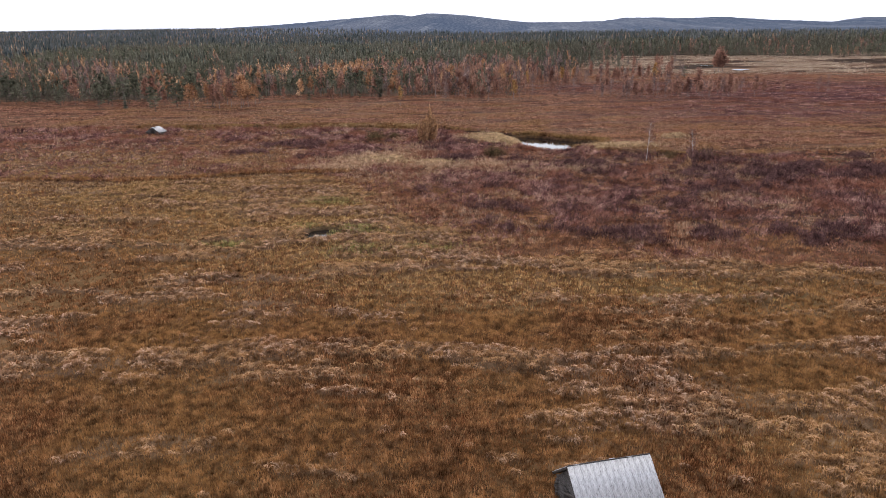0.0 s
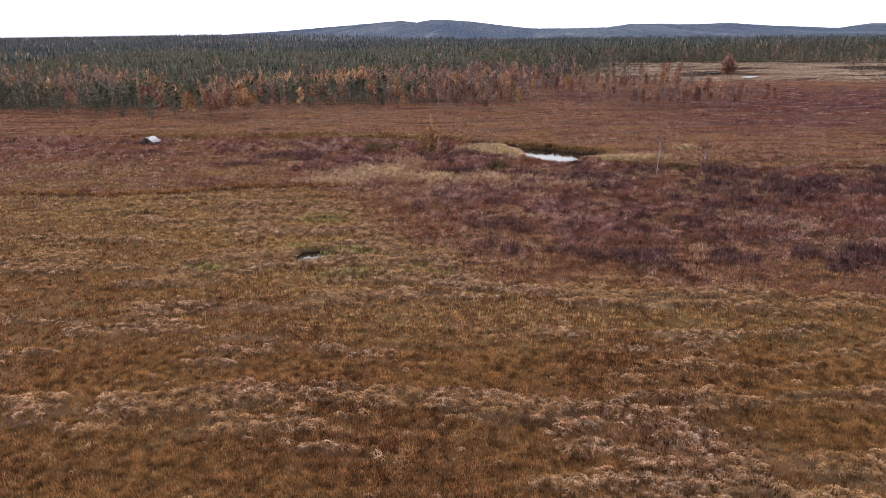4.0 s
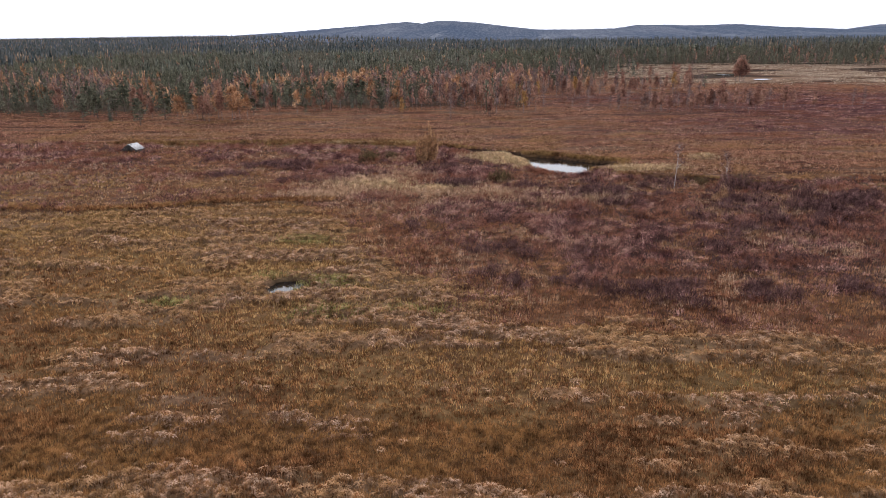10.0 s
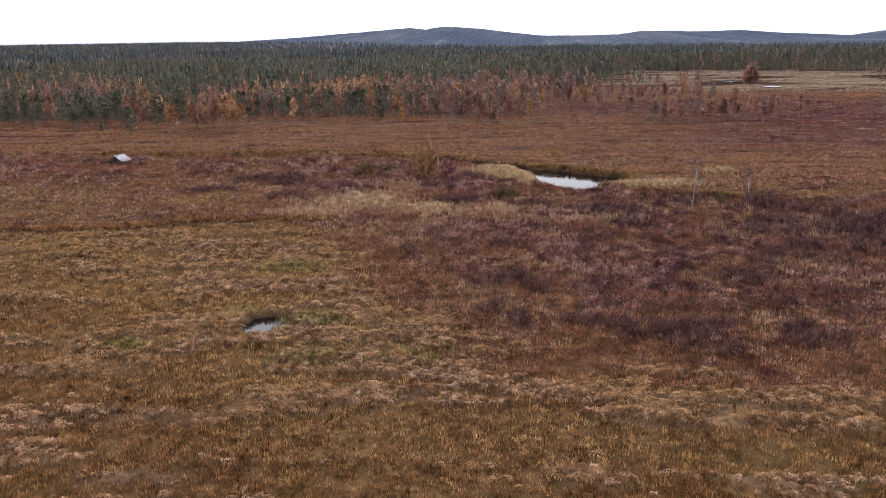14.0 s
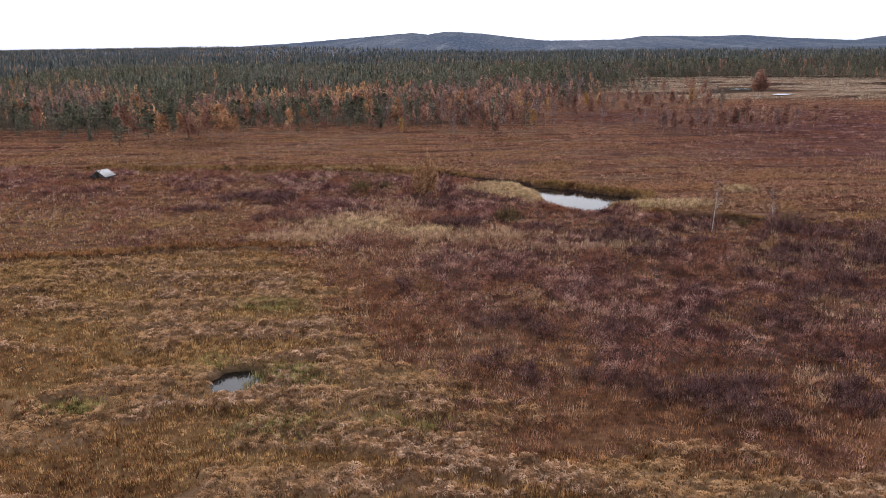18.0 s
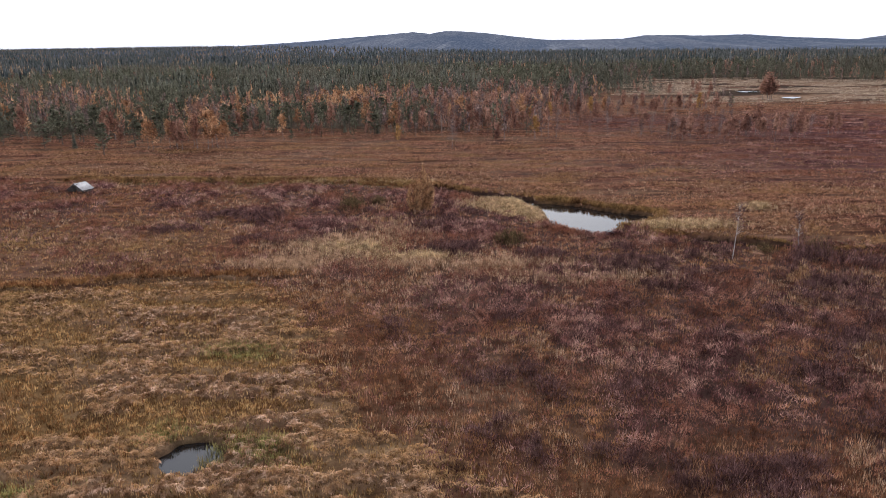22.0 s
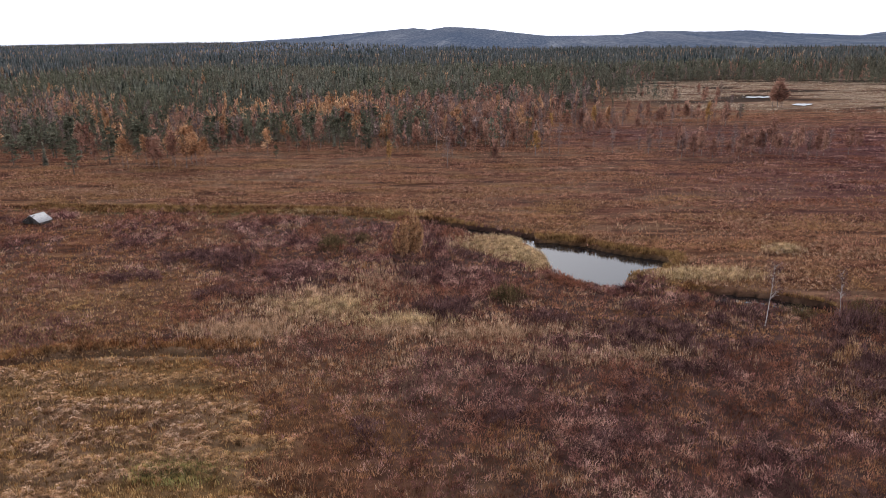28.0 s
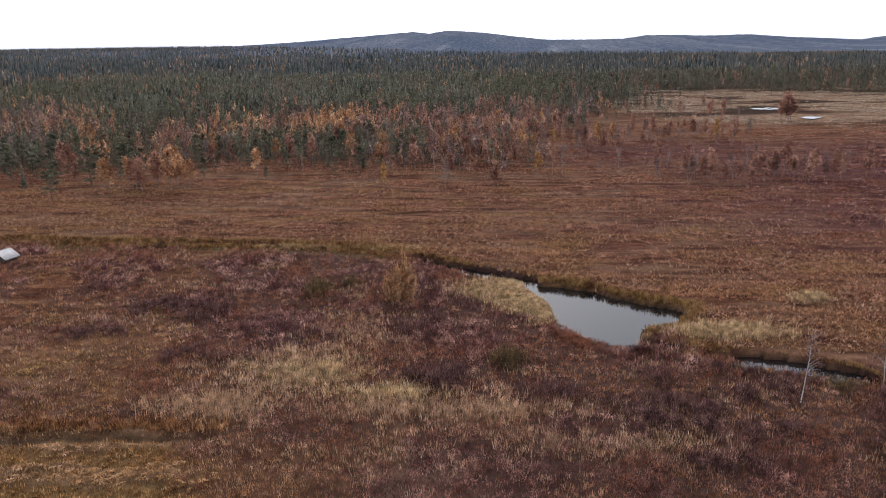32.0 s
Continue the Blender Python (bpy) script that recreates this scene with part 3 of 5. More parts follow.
BEARINGS = [-180, -60, -36, -26, -20.5, -16.5, -11.5, -9, -7.6, -6.4, -5.2, -4, -2.5, -1, 0, 2.65, 6, 8.4, 10, 12.3, 14, 17.2, 20.3, 24.1, 26, 32, 60, 180]
CRESTS = [45, 26, 12, 17, 26, 42, 69, 84, 92, 81, 96, 93, 85, 72, 62, 41, 41, 44, 60, 59, 53, 57, 39, 27, 46, 48, 45, 45]
bearing, reach = np.radians(np.concatenate([np.linspace(-180, -45, 91)[:-1], np.linspace(-45, 45, 721), np.linspace(45, 180, 91)[1:]])), np.concatenate([np.linspace(1300, 4300, 34), [4480, 4600]])
hb, hr = np.meshgrid(bearing, reach)
crest = np.interp(np.degrees(hb), BEARINGS, CRESTS)
rise = step(1300, 4300, hr) ** 1.3 * np.where(hr > 4300, 0.8, 1.0)
hx, hy = hr * np.sin(hb), 76 + hr * np.cos(hb)
hz = crest * rise + 4 * rise * (fbm(hx, hy, 250, 3, 91) - 0.5) + rise * 3.5 * (value_noise(hx, hy, 26, 93) - 0.5) - 1.0 * (rise <= 0)
k = np.arange(len(reach) - 1)[:, None] * len(bearing) + np.arange(len(bearing) - 1)[None]
quads = np.stack([k, k + 1, k + 1 + len(bearing), k + len(bearing)], -1).reshape(-1, 4)
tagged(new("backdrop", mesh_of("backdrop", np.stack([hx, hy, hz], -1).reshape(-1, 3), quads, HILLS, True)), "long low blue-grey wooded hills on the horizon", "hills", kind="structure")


# ---- trees ----
def unit(v):
    return v / (np.linalg.norm(v, axis=-1, keepdims=True) + 1e-9)


def chips(pile, places, size, r, flat=0.5, long=1.6, rise=0.0):
    """Small pointed leaves with all turns at the given places."""
    n = len(places)
    u = unit(r.normal(size=(n, 3)) * [1, 1, flat] + [0, 0, rise])
    v = unit(np.cross(u, r.normal(size=(n, 3))))
    s = (size * r.uniform(0.6, 1.3, n))[:, None]
    p = np.stack([places - u * s * long * 0.45 - v * s * 0.55, places - u * s * long * 0.3 + v * s * 0.55, places + u * s * long * 0.65], 1)
    pile.add(p.reshape(-1, 3), np.arange(3 * n).reshape(n, 3))


def trunk_path(h, r, bend=0.04, n=7):
    z = np.linspace(0, h, n)
    drift = np.cumsum(r.normal(0, bend * h / n, (n, 2)), axis=0)
    drift -= drift[0]
    return np.column_stack([drift, z])


def birch_shape(h, leaves, r, size=0.22, wide=0.2, low=0.08, twigs=20, rise=0.0):
    """Thin trunk with rising limbs and an airy crown; 1 unit is 1 m."""
    wood, crown = Pile(), Pile()
    path = trunk_path(h, r)
    wood.tube(path, np.linspace(0.007 * h + 0.02, 0.006, len(path)), 6)
    spots = []
    for _ in range(twigs):
        s = r.uniform(low, 0.95)
        base = np.array([np.interp(s * h, path[:, 2], path[:, i]) for i in range(3)])
        a, reach = r.uniform(0, 2 * np.pi), wide * h * (1.15 - s) * r.uniform(0.6, 1.3) + 0.15
        tip = base + [reach * np.cos(a), reach * np.sin(a), reach * r.uniform(0.5, 1.5)]
        mid = (base + tip) / 2 + [0, 0, 0.15 * reach]
        wood.tube([base, mid, tip], [0.006 * h * (1.1 - s) + 0.008, 0.012, 0.005], 3)
        spots += [base + (tip - base) * f for f in (0.45, 0.7, 0.9, 1.05)]
    spots = np.array(spots)
    pick = spots[r.integers(0, len(spots), leaves)]
    chips(crown, pick + r.normal(0, 0.04 * h, (leaves, 3)) * [1, 1, 1.2], size, r, 0.5, 1.6, rise)
    return wood, crown


def pine_shape(h, leaves, r, low=0.3, tuft=0.3):
    wood, crown = Pile(), Pile()
    path = trunk_path(h, r, 0.02)
    wood.tube(path, np.linspace(0.016 * h + 0.03, 0.02, len(path)), 6)
    spots = []
    for _ in range(26):
        s = r.uniform(low, 0.98)
        base = np.array([np.interp(s * h, path[:, 2], path[:, i]) for i in range(3)])
        a, reach = r.uniform(0, 2 * np.pi), h * (0.05 + 0.2 * (1 - s) ** 0.7) * r.uniform(0.7, 1.2)
        tip = base + [reach * np.cos(a), reach * np.sin(a), reach * r.uniform(-0.05, 0.4)]
        wood.tube([base, tip], [0.03, 0.01], 3)
        spots += [base + (tip - base) * f for f in (0.5, 0.75, 1.0)]
    spots = np.array(spots)
    pick = spots[r.integers(0, len(spots), leaves)]
    chips(crown, pick + r.normal(0, 0.03 * h, (leaves, 3)) * [1, 1, 0.6], tuft, r, 0.4, 2.0)
    return wood, crown


def spruce_shape(h, levels, arms, r, wide=0.13):
    wood, crown = Pile(), Pile()
    wood.tube(trunk_path(h, r, 0.004, 4), np.linspace(0.013 * h + 0.03, 0.01, 4), 5)
    verts, tris = [], []
    for s in np.linspace(0.06, 0.97, levels):
        for a in np.linspace(0, 2 * np.pi, arms, endpoint=False) + r.uniform(0, 6):
            a += r.normal(0, 0.2)
            reach = h * wide * (1 - s) ** 0.8 * r.uniform(0.65, 1.25) + 0.12
            c, d = np.cos(a), np.sin(a)
            half, z, k = 0.3 * reach + 0.08, s * h, len(verts)
            droop = reach * r.uniform(0.25, 0.55)
            verts += [(0, 0, z + 0.1 * reach), (reach * 0.6 * c - half * d, reach * 0.6 * d + half * c, z - droop * 0.7),
                      (reach * c, reach * d, z - droop), (reach * 0.6 * c + half * d, reach * 0.6 * d - half * c, z - droop * 0.7)]
            tris += [(k, k + 1, k + 2), (k, k + 2, k + 3)]
    crown.add(verts, tris)
    return wood, crown


tree_count = {}


def tree_kinds():
    r = np.random.default_rng(21)
    kinds = {}
    for n in range(3):
        for leaf, material, count in (("orange", LEAF_ORANGE, 700), ("russet", LEAF_RED, 760), ("yellow", LEAF_YELLOW, 560), ("bare", LEAF_BARE, 420)):
            wood, crown = birch_shape(8.0, count, r, {"orange": 0.25, "yellow": 0.27, "russet": 0.25, "bare": 0.16}[leaf], 0.11 + 0.03 * n, 0.26, 24, 0.9)
            kinds[f"birch_{leaf}", n] = (wood.mesh("trunk", STEM_BARK), crown.mesh("crown", material))
        wood, crown = pine_shape(8.0, 420, r, 0.16 + 0.06 * n, 0.32)
        kinds["pine", n] = (wood.mesh("trunk", GREY_BARK), crown.mesh("crown", NEEDLE))
        wood, crown = spruce_shape(9.0, 22, 9, r, 0.11 + 0.02 * n)
        kinds["spruce", n] = (wood.mesh("trunk", GREY_BARK), crown.mesh("crown", SPRUCE))
    return kinds


TREES = tree_kinds()
TREE_WORDS = {
    "birch_orange": "slender birch with glowing orange autumn leaves", "birch_russet": "slender birch with thin russet brown leaves",
    "birch_yellow": "small birch with yellow autumn leaves", "birch_bare": "nearly bare grey birch at the wood's edge",
    "pine": "dark green bog pine with an open crown", "spruce": "narrow dark green spruce at the wood's edge"}


def plant_tree(kind, x, y, h, girth=1.0, label=""):
    """A tree standing on the land; h in metres."""
    n = tree_count[kind] = tree_count.get(kind, 0) + 1
    wood, crown = TREES[kind, n % 3]
    tree = new(kind.split("_")[0] + "_tree")
    s = h / (9.0 if kind == "spruce" else 8.0)
    tree.matrix_basis = pose(x, y, float(height(np.array([x]), np.array([y]))[0]) - 0.05, 0, 0, (n * 137) % 360) @ Matrix.Diagonal((s * girth, s * girth, s, 1))
    part("trunk", wood, tree)
    part("crown", crown, tree)
    return tagged(tree, label or TREE_WORDS[kind], "tree", "trees at the bog's edge")


# single trees that stand out on the open bog
for x, y, h, girth in ((118, 398, 12.5, 1.55), (120.4, 399.4, 10.5, 1.5), (116.2, 399, 9.5, 1.35), (118.6, 396.6, 7.5, 1.6)):
    plant_tree("birch_russet", x, y, h, girth, "broad russet birch standing alone by marsh ponds")
plant_tree("birch_yellow", 7.2, 265, 6.8, 1.2, "small yellow birch alone on the rusty bog")
for x, y, h in ((-111.7, 236.5, 8.4), (-121, 252.7, 7.4), (-112.2, 254.4, 10), (-139.8, 261.3, 9), (-135.4, 265.5, 9), (-140.3, 253.2, 8.7), (-86.7, 268.3, 6.4), (-66.9, 263.3, 3.8), (-100, 256, 9), (-44, 279, 8), (-54, 287, 9), (90, 357, 5.4)):
    plant_tree("pine", x, y, h, 1.1)
for x, y, h in ((-105.5, 249.2, 6.6), (-102.7, 247, 7), (-99.5, 251, 6.8), (-96.5, 249, 7.2), (-93.8, 246.4, 8), (-90.4, 248.8, 8.2), (-86.3, 247, 9.2), (-84.9, 250.4, 8), (-82.1, 249.8, 6.4), (-88, 254, 8.4), (-94, 255, 8), (-70.9, 267.7, 6.8)):
    kind = ("birch_orange", "birch_russet", "birch_orange", "birch_russet")[int(-x * 3) % 4]
    plant_tree(kind, x, y, h * 1.2, 1.2, "birch of a glowing orange and russet clump")
for x, y, h in ((-16.7, 295, 10.4), (3.3, 305.4, 10.6), (35.2, 329.4, 7.4), (-18.4, 297, 9.2), (-49.2, 291.2, 10.2)):
    plant_tree("birch_orange", x, y, h, 1.05)
for x, y, h in ((31.9, 345, 6.4), (29.4, 322.8, 8), (-31.8, 250.4, 6.6), (7, 311.3, 5.8), (14.2, 317.2, 6.8), (69.7, 326.7, 9)):
    plant_tree("birch_yellow", x, y, h, 0.85)
for x, y, h in ((-117.7, 256.5, 6.2), (-78.8, 272.6, 5.5), (-67.2, 276.8, 5.5), (-84.8, 277.5, 5.6), (-3.9, 253.3, 6.6), (-58.7, 281.3, 10.6), (-61.2, 276.6, 5.4), (-6.7, 294.4, 7.8), (-10, 300.3, 8), (-28, 279.9, 7.4),
                (24.3, 330.3, 6.4), (0.1, 311.7, 8.4), (46.2, 261.5, 7.4), (48.8, 259.4, 7), (36.3, 315.7, 7), (25.1, 330.2, 6.4), (54.9, 335.2, 7.4), (62.3, 350.4, 6), (67.6, 349.9, 8), (72.6, 319.6, 7.2), (63.7, 267, 6.5), (80, 258.4, 8.6),
                (52.7, 255.4, 6.6), (71.9, 262.6, 5.8), (72.6, 271, 9.6), (79.3, 268.5, 7.6), (82.4, 260.2, 7), (95.5, 432.4, 7.6), (104.6, 445.3, 6.6), (99.2, 461.8, 6.9), (83.7, 490.6, 6.5), (81.4, 531.9, 5)):
    plant_tree("birch_russet", x, y, h, 0.95)
for x, y, h in ((-16.1, 248.1, 8.4), (-21.6, 274.9, 11), (-36.3, 290.6, 6), (60.9, 267.1, 5), (47.5, 263, 6.4), (75, 264, 5.5), (57, 263, 6)):
    plant_tree("birch_bare", x, y, h, 0.95)

r = np.random.default_rng(17)
for cx, cy, wx, wy, count in ((64, 266, 44, 9, 44), (30, 320, 30, 22, 30), (64, 345, 26, 24, 30), (92, 430, 26, 40, 12), (-4, 296, 24, 22, 26), (-40, 284, 40, 12, 14)):
    for _ in range(count):
        kind = "birch_bare" if r.uniform() < 0.45 else "birch_russet"
        plant_tree(kind, cx + r.normal(0, 0.5) * wx, cy + r.normal(0, 0.5) * wy, r.uniform(4.0, 8.6), r.uniform(0.7, 1.1))

# the wood's front rows
r = np.random.default_rng(5)
made = 0
while made < 215:
    x, y = r.uniform(-215, 70), r.uniform(240, 372)
    wx, wy = wander(np.array([x]), np.array([y]), 22, 40, 175)
    edge = float(inside(wx, wy, WOODS)[0])
    if edge < -16 or edge > 55 or r.uniform() > (0.25 if edge < 0 else 1.0) or y > 335 and x < -30:
        continue
    lot = r.uniform()
    if x < -30:
        kind = "pine" if lot < 0.52 else "birch_bare" if lot < 0.7 else "birch_russet" if lot < 0.84 else "birch_orange" if lot < 0.9 else "spruce"
    else:
        kind = "birch_russet" if lot < 0.45 else "birch_bare" if lot < 0.84 else "birch_orange" if lot < 0.89 else "pine"
    plant_tree(kind, x, y, r.uniform(6.0, 10.5) * (0.75 if edge < 0 else 1.0), r.uniform(0.8, 1.15))
    made += 1


# ---- the wood behind, too many to count ----
def scatter_shapes(shapes, x, y, h, r, unit_height):
    """One joined cloud of shapes at many places."""
    verts, tris, quads, base = [], [], [], 0
    choice = r.integers(0, len(shapes), len(x))
    for n, pile in enumerate(shapes):
        v, faces = pile.arrays()
        sel = choice == n
        if not sel.any():
            continue
        m, a, s = sel.sum(), r.uniform(0, 2 * np.pi, sel.sum()), h[sel] / unit_height
        c, d = np.cos(a) * s, np.sin(a) * s
        w = np.empty((m, len(v), 3), np.float32)
        w[:, :, 0] = c[:, None] * v[None, :, 0] - d[:, None] * v[None, :, 1] + x[sel][:, None]
        w[:, :, 1] = d[:, None] * v[None, :, 0] + c[:, None] * v[None, :, 1] + y[sel][:, None]
        w[:, :, 2] = s[:, None] * v[None, :, 2] + np.maximum(land(x[sel]), hill(x[sel], y[sel]))[:, None]
        verts.append(w.reshape(-1, 3))
        for f in faces:
            g = (f[None] + (np.arange(m) * len(v))[:, None, None] + base).reshape(-1, f.shape[1])
            (tris if f.shape[1] == 3 else quads).append(g)
        base += m * len(v)
    return np.concatenate(verts), [np.concatenate(g) for g in (tris, quads) if g]


def stuff(name, verts, faces, material, label, category):
    return tagged(new(name, mesh_of(name, verts, faces, material)), label, category, kind="stuff")


def wood_points(n, xr, yr, r, margin=18):
    x, y = r.uniform(*xr, n), r.uniform(*yr, n)
    wx, wy = wander(x, y, 26, 45, 171)
    deep = inside(wx, wy, WOODS)
    keep = (deep > margin - 24 * r.uniform(size=n) ** 2.5) & (np.abs(x + 0.09 * y) < 0.68 * y + 40)
    return x[keep], y[keep]


r = np.random.default_rng(31)
def cone_tree(h, wide, tiers, sides, r):
    """A pointed conifer of ragged tiers, each a drooping skirt."""
    p = Pile()
    for k in range(tiers):
        z0, z1 = h * (0.06 + 0.86 * k / tiers), h * min(1.0, 0.06 + 0.86 * (k + 1.9) / tiers)
        a = np.linspace(0, 2 * np.pi, sides, endpoint=False) + r.uniform(0, 6)
        q = h * wide * (1 - k / tiers) ** 0.8 * r.uniform(0.55, 1.35, sides)
        ring = np.column_stack([q * np.cos(a), q * np.sin(a), z0 + r.uniform(-0.05, 0.04, sides) * h])
        i = np.arange(sides)
        p.add(np.vstack([ring, [r.normal(0, 0.08), r.normal(0, 0.08), z1]]), np.stack([i, (i + 1) % sides, 0 * i + sides], -1))
    return p


near_spruce = [cone_tree(10.0, w, 5, 6, r) for w in (0.085, 0.105, 0.125, 0.15)]
def round_tree(h, wide, tiers, sides, r):
    """A leafy crown of ragged tiers with an egg-shaped outline."""
    p = Pile()
    for k in range(tiers):
        f = (k + 0.6) / (tiers + 0.1)
        z0, z1 = h * (0.22 + 0.74 * k / tiers), h * min(1.0, 0.22 + 0.78 * (k + 1.7) / tiers)
        a = np.linspace(0, 2 * np.pi, sides, endpoint=False) + r.uniform(0, 6)
        q = h * wide * np.sin(np.pi * min(f + 0.12, 0.97)) ** 0.7 * r.uniform(0.5, 1.4, sides)
        ring = np.column_stack([q * np.cos(a), q * np.sin(a), z0 + r.uniform(-0.08, 0.06, sides) * h])
        i = np.arange(sides)
        p.add(np.vstack([ring, [r.normal(0, 0.25), r.normal(0, 0.25), z1]]), np.stack([i, (i + 1) % sides, 0 * i + sides], -1))
    return p


def flecks(pile, places, size, r, long=1.8, rise=0.8):
    """Loose single leaves of foliage, a triangle each."""
    n = len(places)
    u = unit(r.normal(size=(n, 3)) * 0.5 + [0, 0, rise])
    v = unit(np.cross(u, r.normal(size=(n, 3))))
    s = (size * r.uniform(0.6, 1.3, n))[:, None]
    p = np.stack([places - u * s * long * 0.4 - v * s * 0.5, places - u * s * long * 0.3 + v * s * 0.5, places + u * s * long * 0.6], 1)
    pile.add(p.reshape(-1, 3), np.arange(3 * n).reshape(n, 3))


def leafy_tree(h, wide, count, r):
    """An uneven leafy crown of a few lobes on a thin stem."""
    p = Pile()
    lobes = r.integers(3, 6)
    at = np.column_stack([r.normal(0, 0.45 * wide * h, (lobes, 2)), h * np.linspace(0.34, 0.84, lobes)])
    girth = np.column_stack([wide * h * r.uniform(0.55, 1.0, (lobes, 2)), h * r.uniform(0.13, 0.2, lobes)])
    k = r.integers(0, lobes, count)
    flecks(p, at[k] + girth[k] * unit(r.normal(size=(count, 3))) * r.uniform(0.5, 1.0, (count, 1)), 0.062 * h, r)
    return p


def needle_tree(h, wide, count, r, low=0.1, top=0.7):
    """A ragged conifer: drooping flecks round the stem, narrowing upwards."""
    p = Pile()
    f = r.uniform(low, 1.0, count) ** 0.85
    a, q = r.uniform(0, 2 * np.pi, count), h * wide * (1 - f) ** top * r.uniform(0.3, 1.15, count) + 0.05
    flecks(p, np.column_stack([q * np.cos(a), q * np.sin(a), f * h * 0.96]), 0.062 * h, r, 1.5, 0.55)
    p.tube([(0, 0, 0), (0.05, 0, h * 0.5), (0, 0, h)], [0.11, 0.08, 0.03], 3)
    return p


near_birch = [leafy_tree(9.0, w, 46, r) for w in (0.1, 0.12, 0.14, 0.17)]
near_pine = [needle_tree(10.0, w, 36, r, low, 0.4) for w, low in ((0.11, 0.3), (0.13, 0.22), (0.15, 0.36), (0.12, 0.15))]
near_fir = [needle_tree(10.0, w, 36, r, 0.04, 0.9) for w in (0.1, 0.12, 0.15)]
thin_stem = []
for _ in range(3):
    p = Pile()
    p.tube(trunk_path(9.0, r, 0.02, 3), [0.075, 0.06, 0.02], 3)
    thin_stem.append(p)
far_birch = [round_tree(9.0, w, 3, 5, r) for w in (0.11, 0.15)]
far_cone = [cone_tree(10.0, w, 2, 4, r) for w in (0.1, 0.13, 0.16)]

x, y = wood_points(18500, (-360, 360), (262, 710), r, 2)
patch = fbm(x, y, 40, 3, 101) + 0.22 * blob(x, y, -120, 360, 160, 45) - 0.2 * step(370, 460, y) + 0.05 * (x > -30) * (y < 420) + 0.14 * (x > -30) * step(350, 325, y) - 0.14 * step(335, 295, y) * (x < -35) - 0.05 * (x < -30)
lot = r.uniform(size=len(x))
size = r.uniform(5.0, 11.5, len(x)) * (0.85 + 0.3 * fbm(x, y, 30, 2, 109)) * (1 + 0.25 * step(350, 600, y)) * (1 - 0.35 * step(610, 560, y) * (x > 100))
broad = (patch + 0.36 * (lot - 0.5) > 0.58) | (r.uniform(size=len(x)) < 0.07)
tint = fbm(x, y, 25, 2, 107) + 0.35 * (r.uniform(size=len(x)) - 0.5) - 0.32 * step(-60, 0, x)
for name, sel, material, label in (
        ("orange_birch_wood", broad & (tint > 0.5), LEAF_ORANGE, "orange birches crowding among the dark conifers"),
        ("russet_birch_wood", broad & (tint <= 0.5) & (lot < 0.75), LEAF_RED, "russet birches crowding behind the bog"),
        ("bare_birch_wood", broad & (tint <= 0.5) & (lot >= 0.75), LEAF_BARE, "grey half-bare birches in the wood")):
    stuff(name, *scatter_shapes(near_birch, x[sel], y[sel], size[sel] * 0.92, r, 9.0), material, label, "woods")
stuff("birch_stems", *scatter_shapes(thin_stem, x[broad], y[broad], size[broad] * 0.85, r, 9.0), STEM_BARK, "thin pale birch stems in the wood", "woods")
conifer = ~broad
piney = conifer & (fbm(x, y, 60, 2, 113) + 0.3 * (lot - 0.5) > 0.36 + 0.2 * step(330, 430, y))
stuff("pine_wood", *scatter_shapes(near_pine, x[piney], y[piney], size[piney], r, 10.0), NEEDLE, "dark green pines of the wide forest", "woods")
slender = (y < 430) | (x > -10) & (y < 660)
sel = conifer & ~piney & slender
stuff("fir_wood", *scatter_shapes(near_fir, x[sel], y[sel], size[sel], r, 10.0), SPRUCE, "ragged dark spruces near the wood's edge", "woods")
sel = conifer & ~piney & ~slender
stuff("spruce_wood", *scatter_shapes(near_spruce, x[sel], y[sel], size[sel] * 1.15, r, 10.0), SPRUCE, "dark narrow spruces of the wide forest", "woods")

x, y = wood_points(120000, (-2900, 2100), (690, 4300), r, 10)
keep = (r.uniform(size=len(x)) < 0.3 + 0.7 * step(2300, 900, y)) & (y < np.interp(x / y, [-0.5, -0.3, -0.12, 0.1, 0.3], [4300, 2900, 2100, 1900, 1500]))
x, y = x[keep], y[keep]
size = r.uniform(8, 14, len(x))
lot = fbm(x, y, 90, 3, 121) + 0.3 * (r.uniform(size=len(x)) - 0.5)
sel = lot > 0.64
stuff("far_birch_wood", *scatter_shapes(far_birch, x[sel], y[sel], size[sel] * 0.8, r, 9.0), LEAF_TAN, "far tan birches among conifers", "woods")
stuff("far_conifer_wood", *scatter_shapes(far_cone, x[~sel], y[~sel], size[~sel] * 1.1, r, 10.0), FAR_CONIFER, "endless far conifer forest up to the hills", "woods")


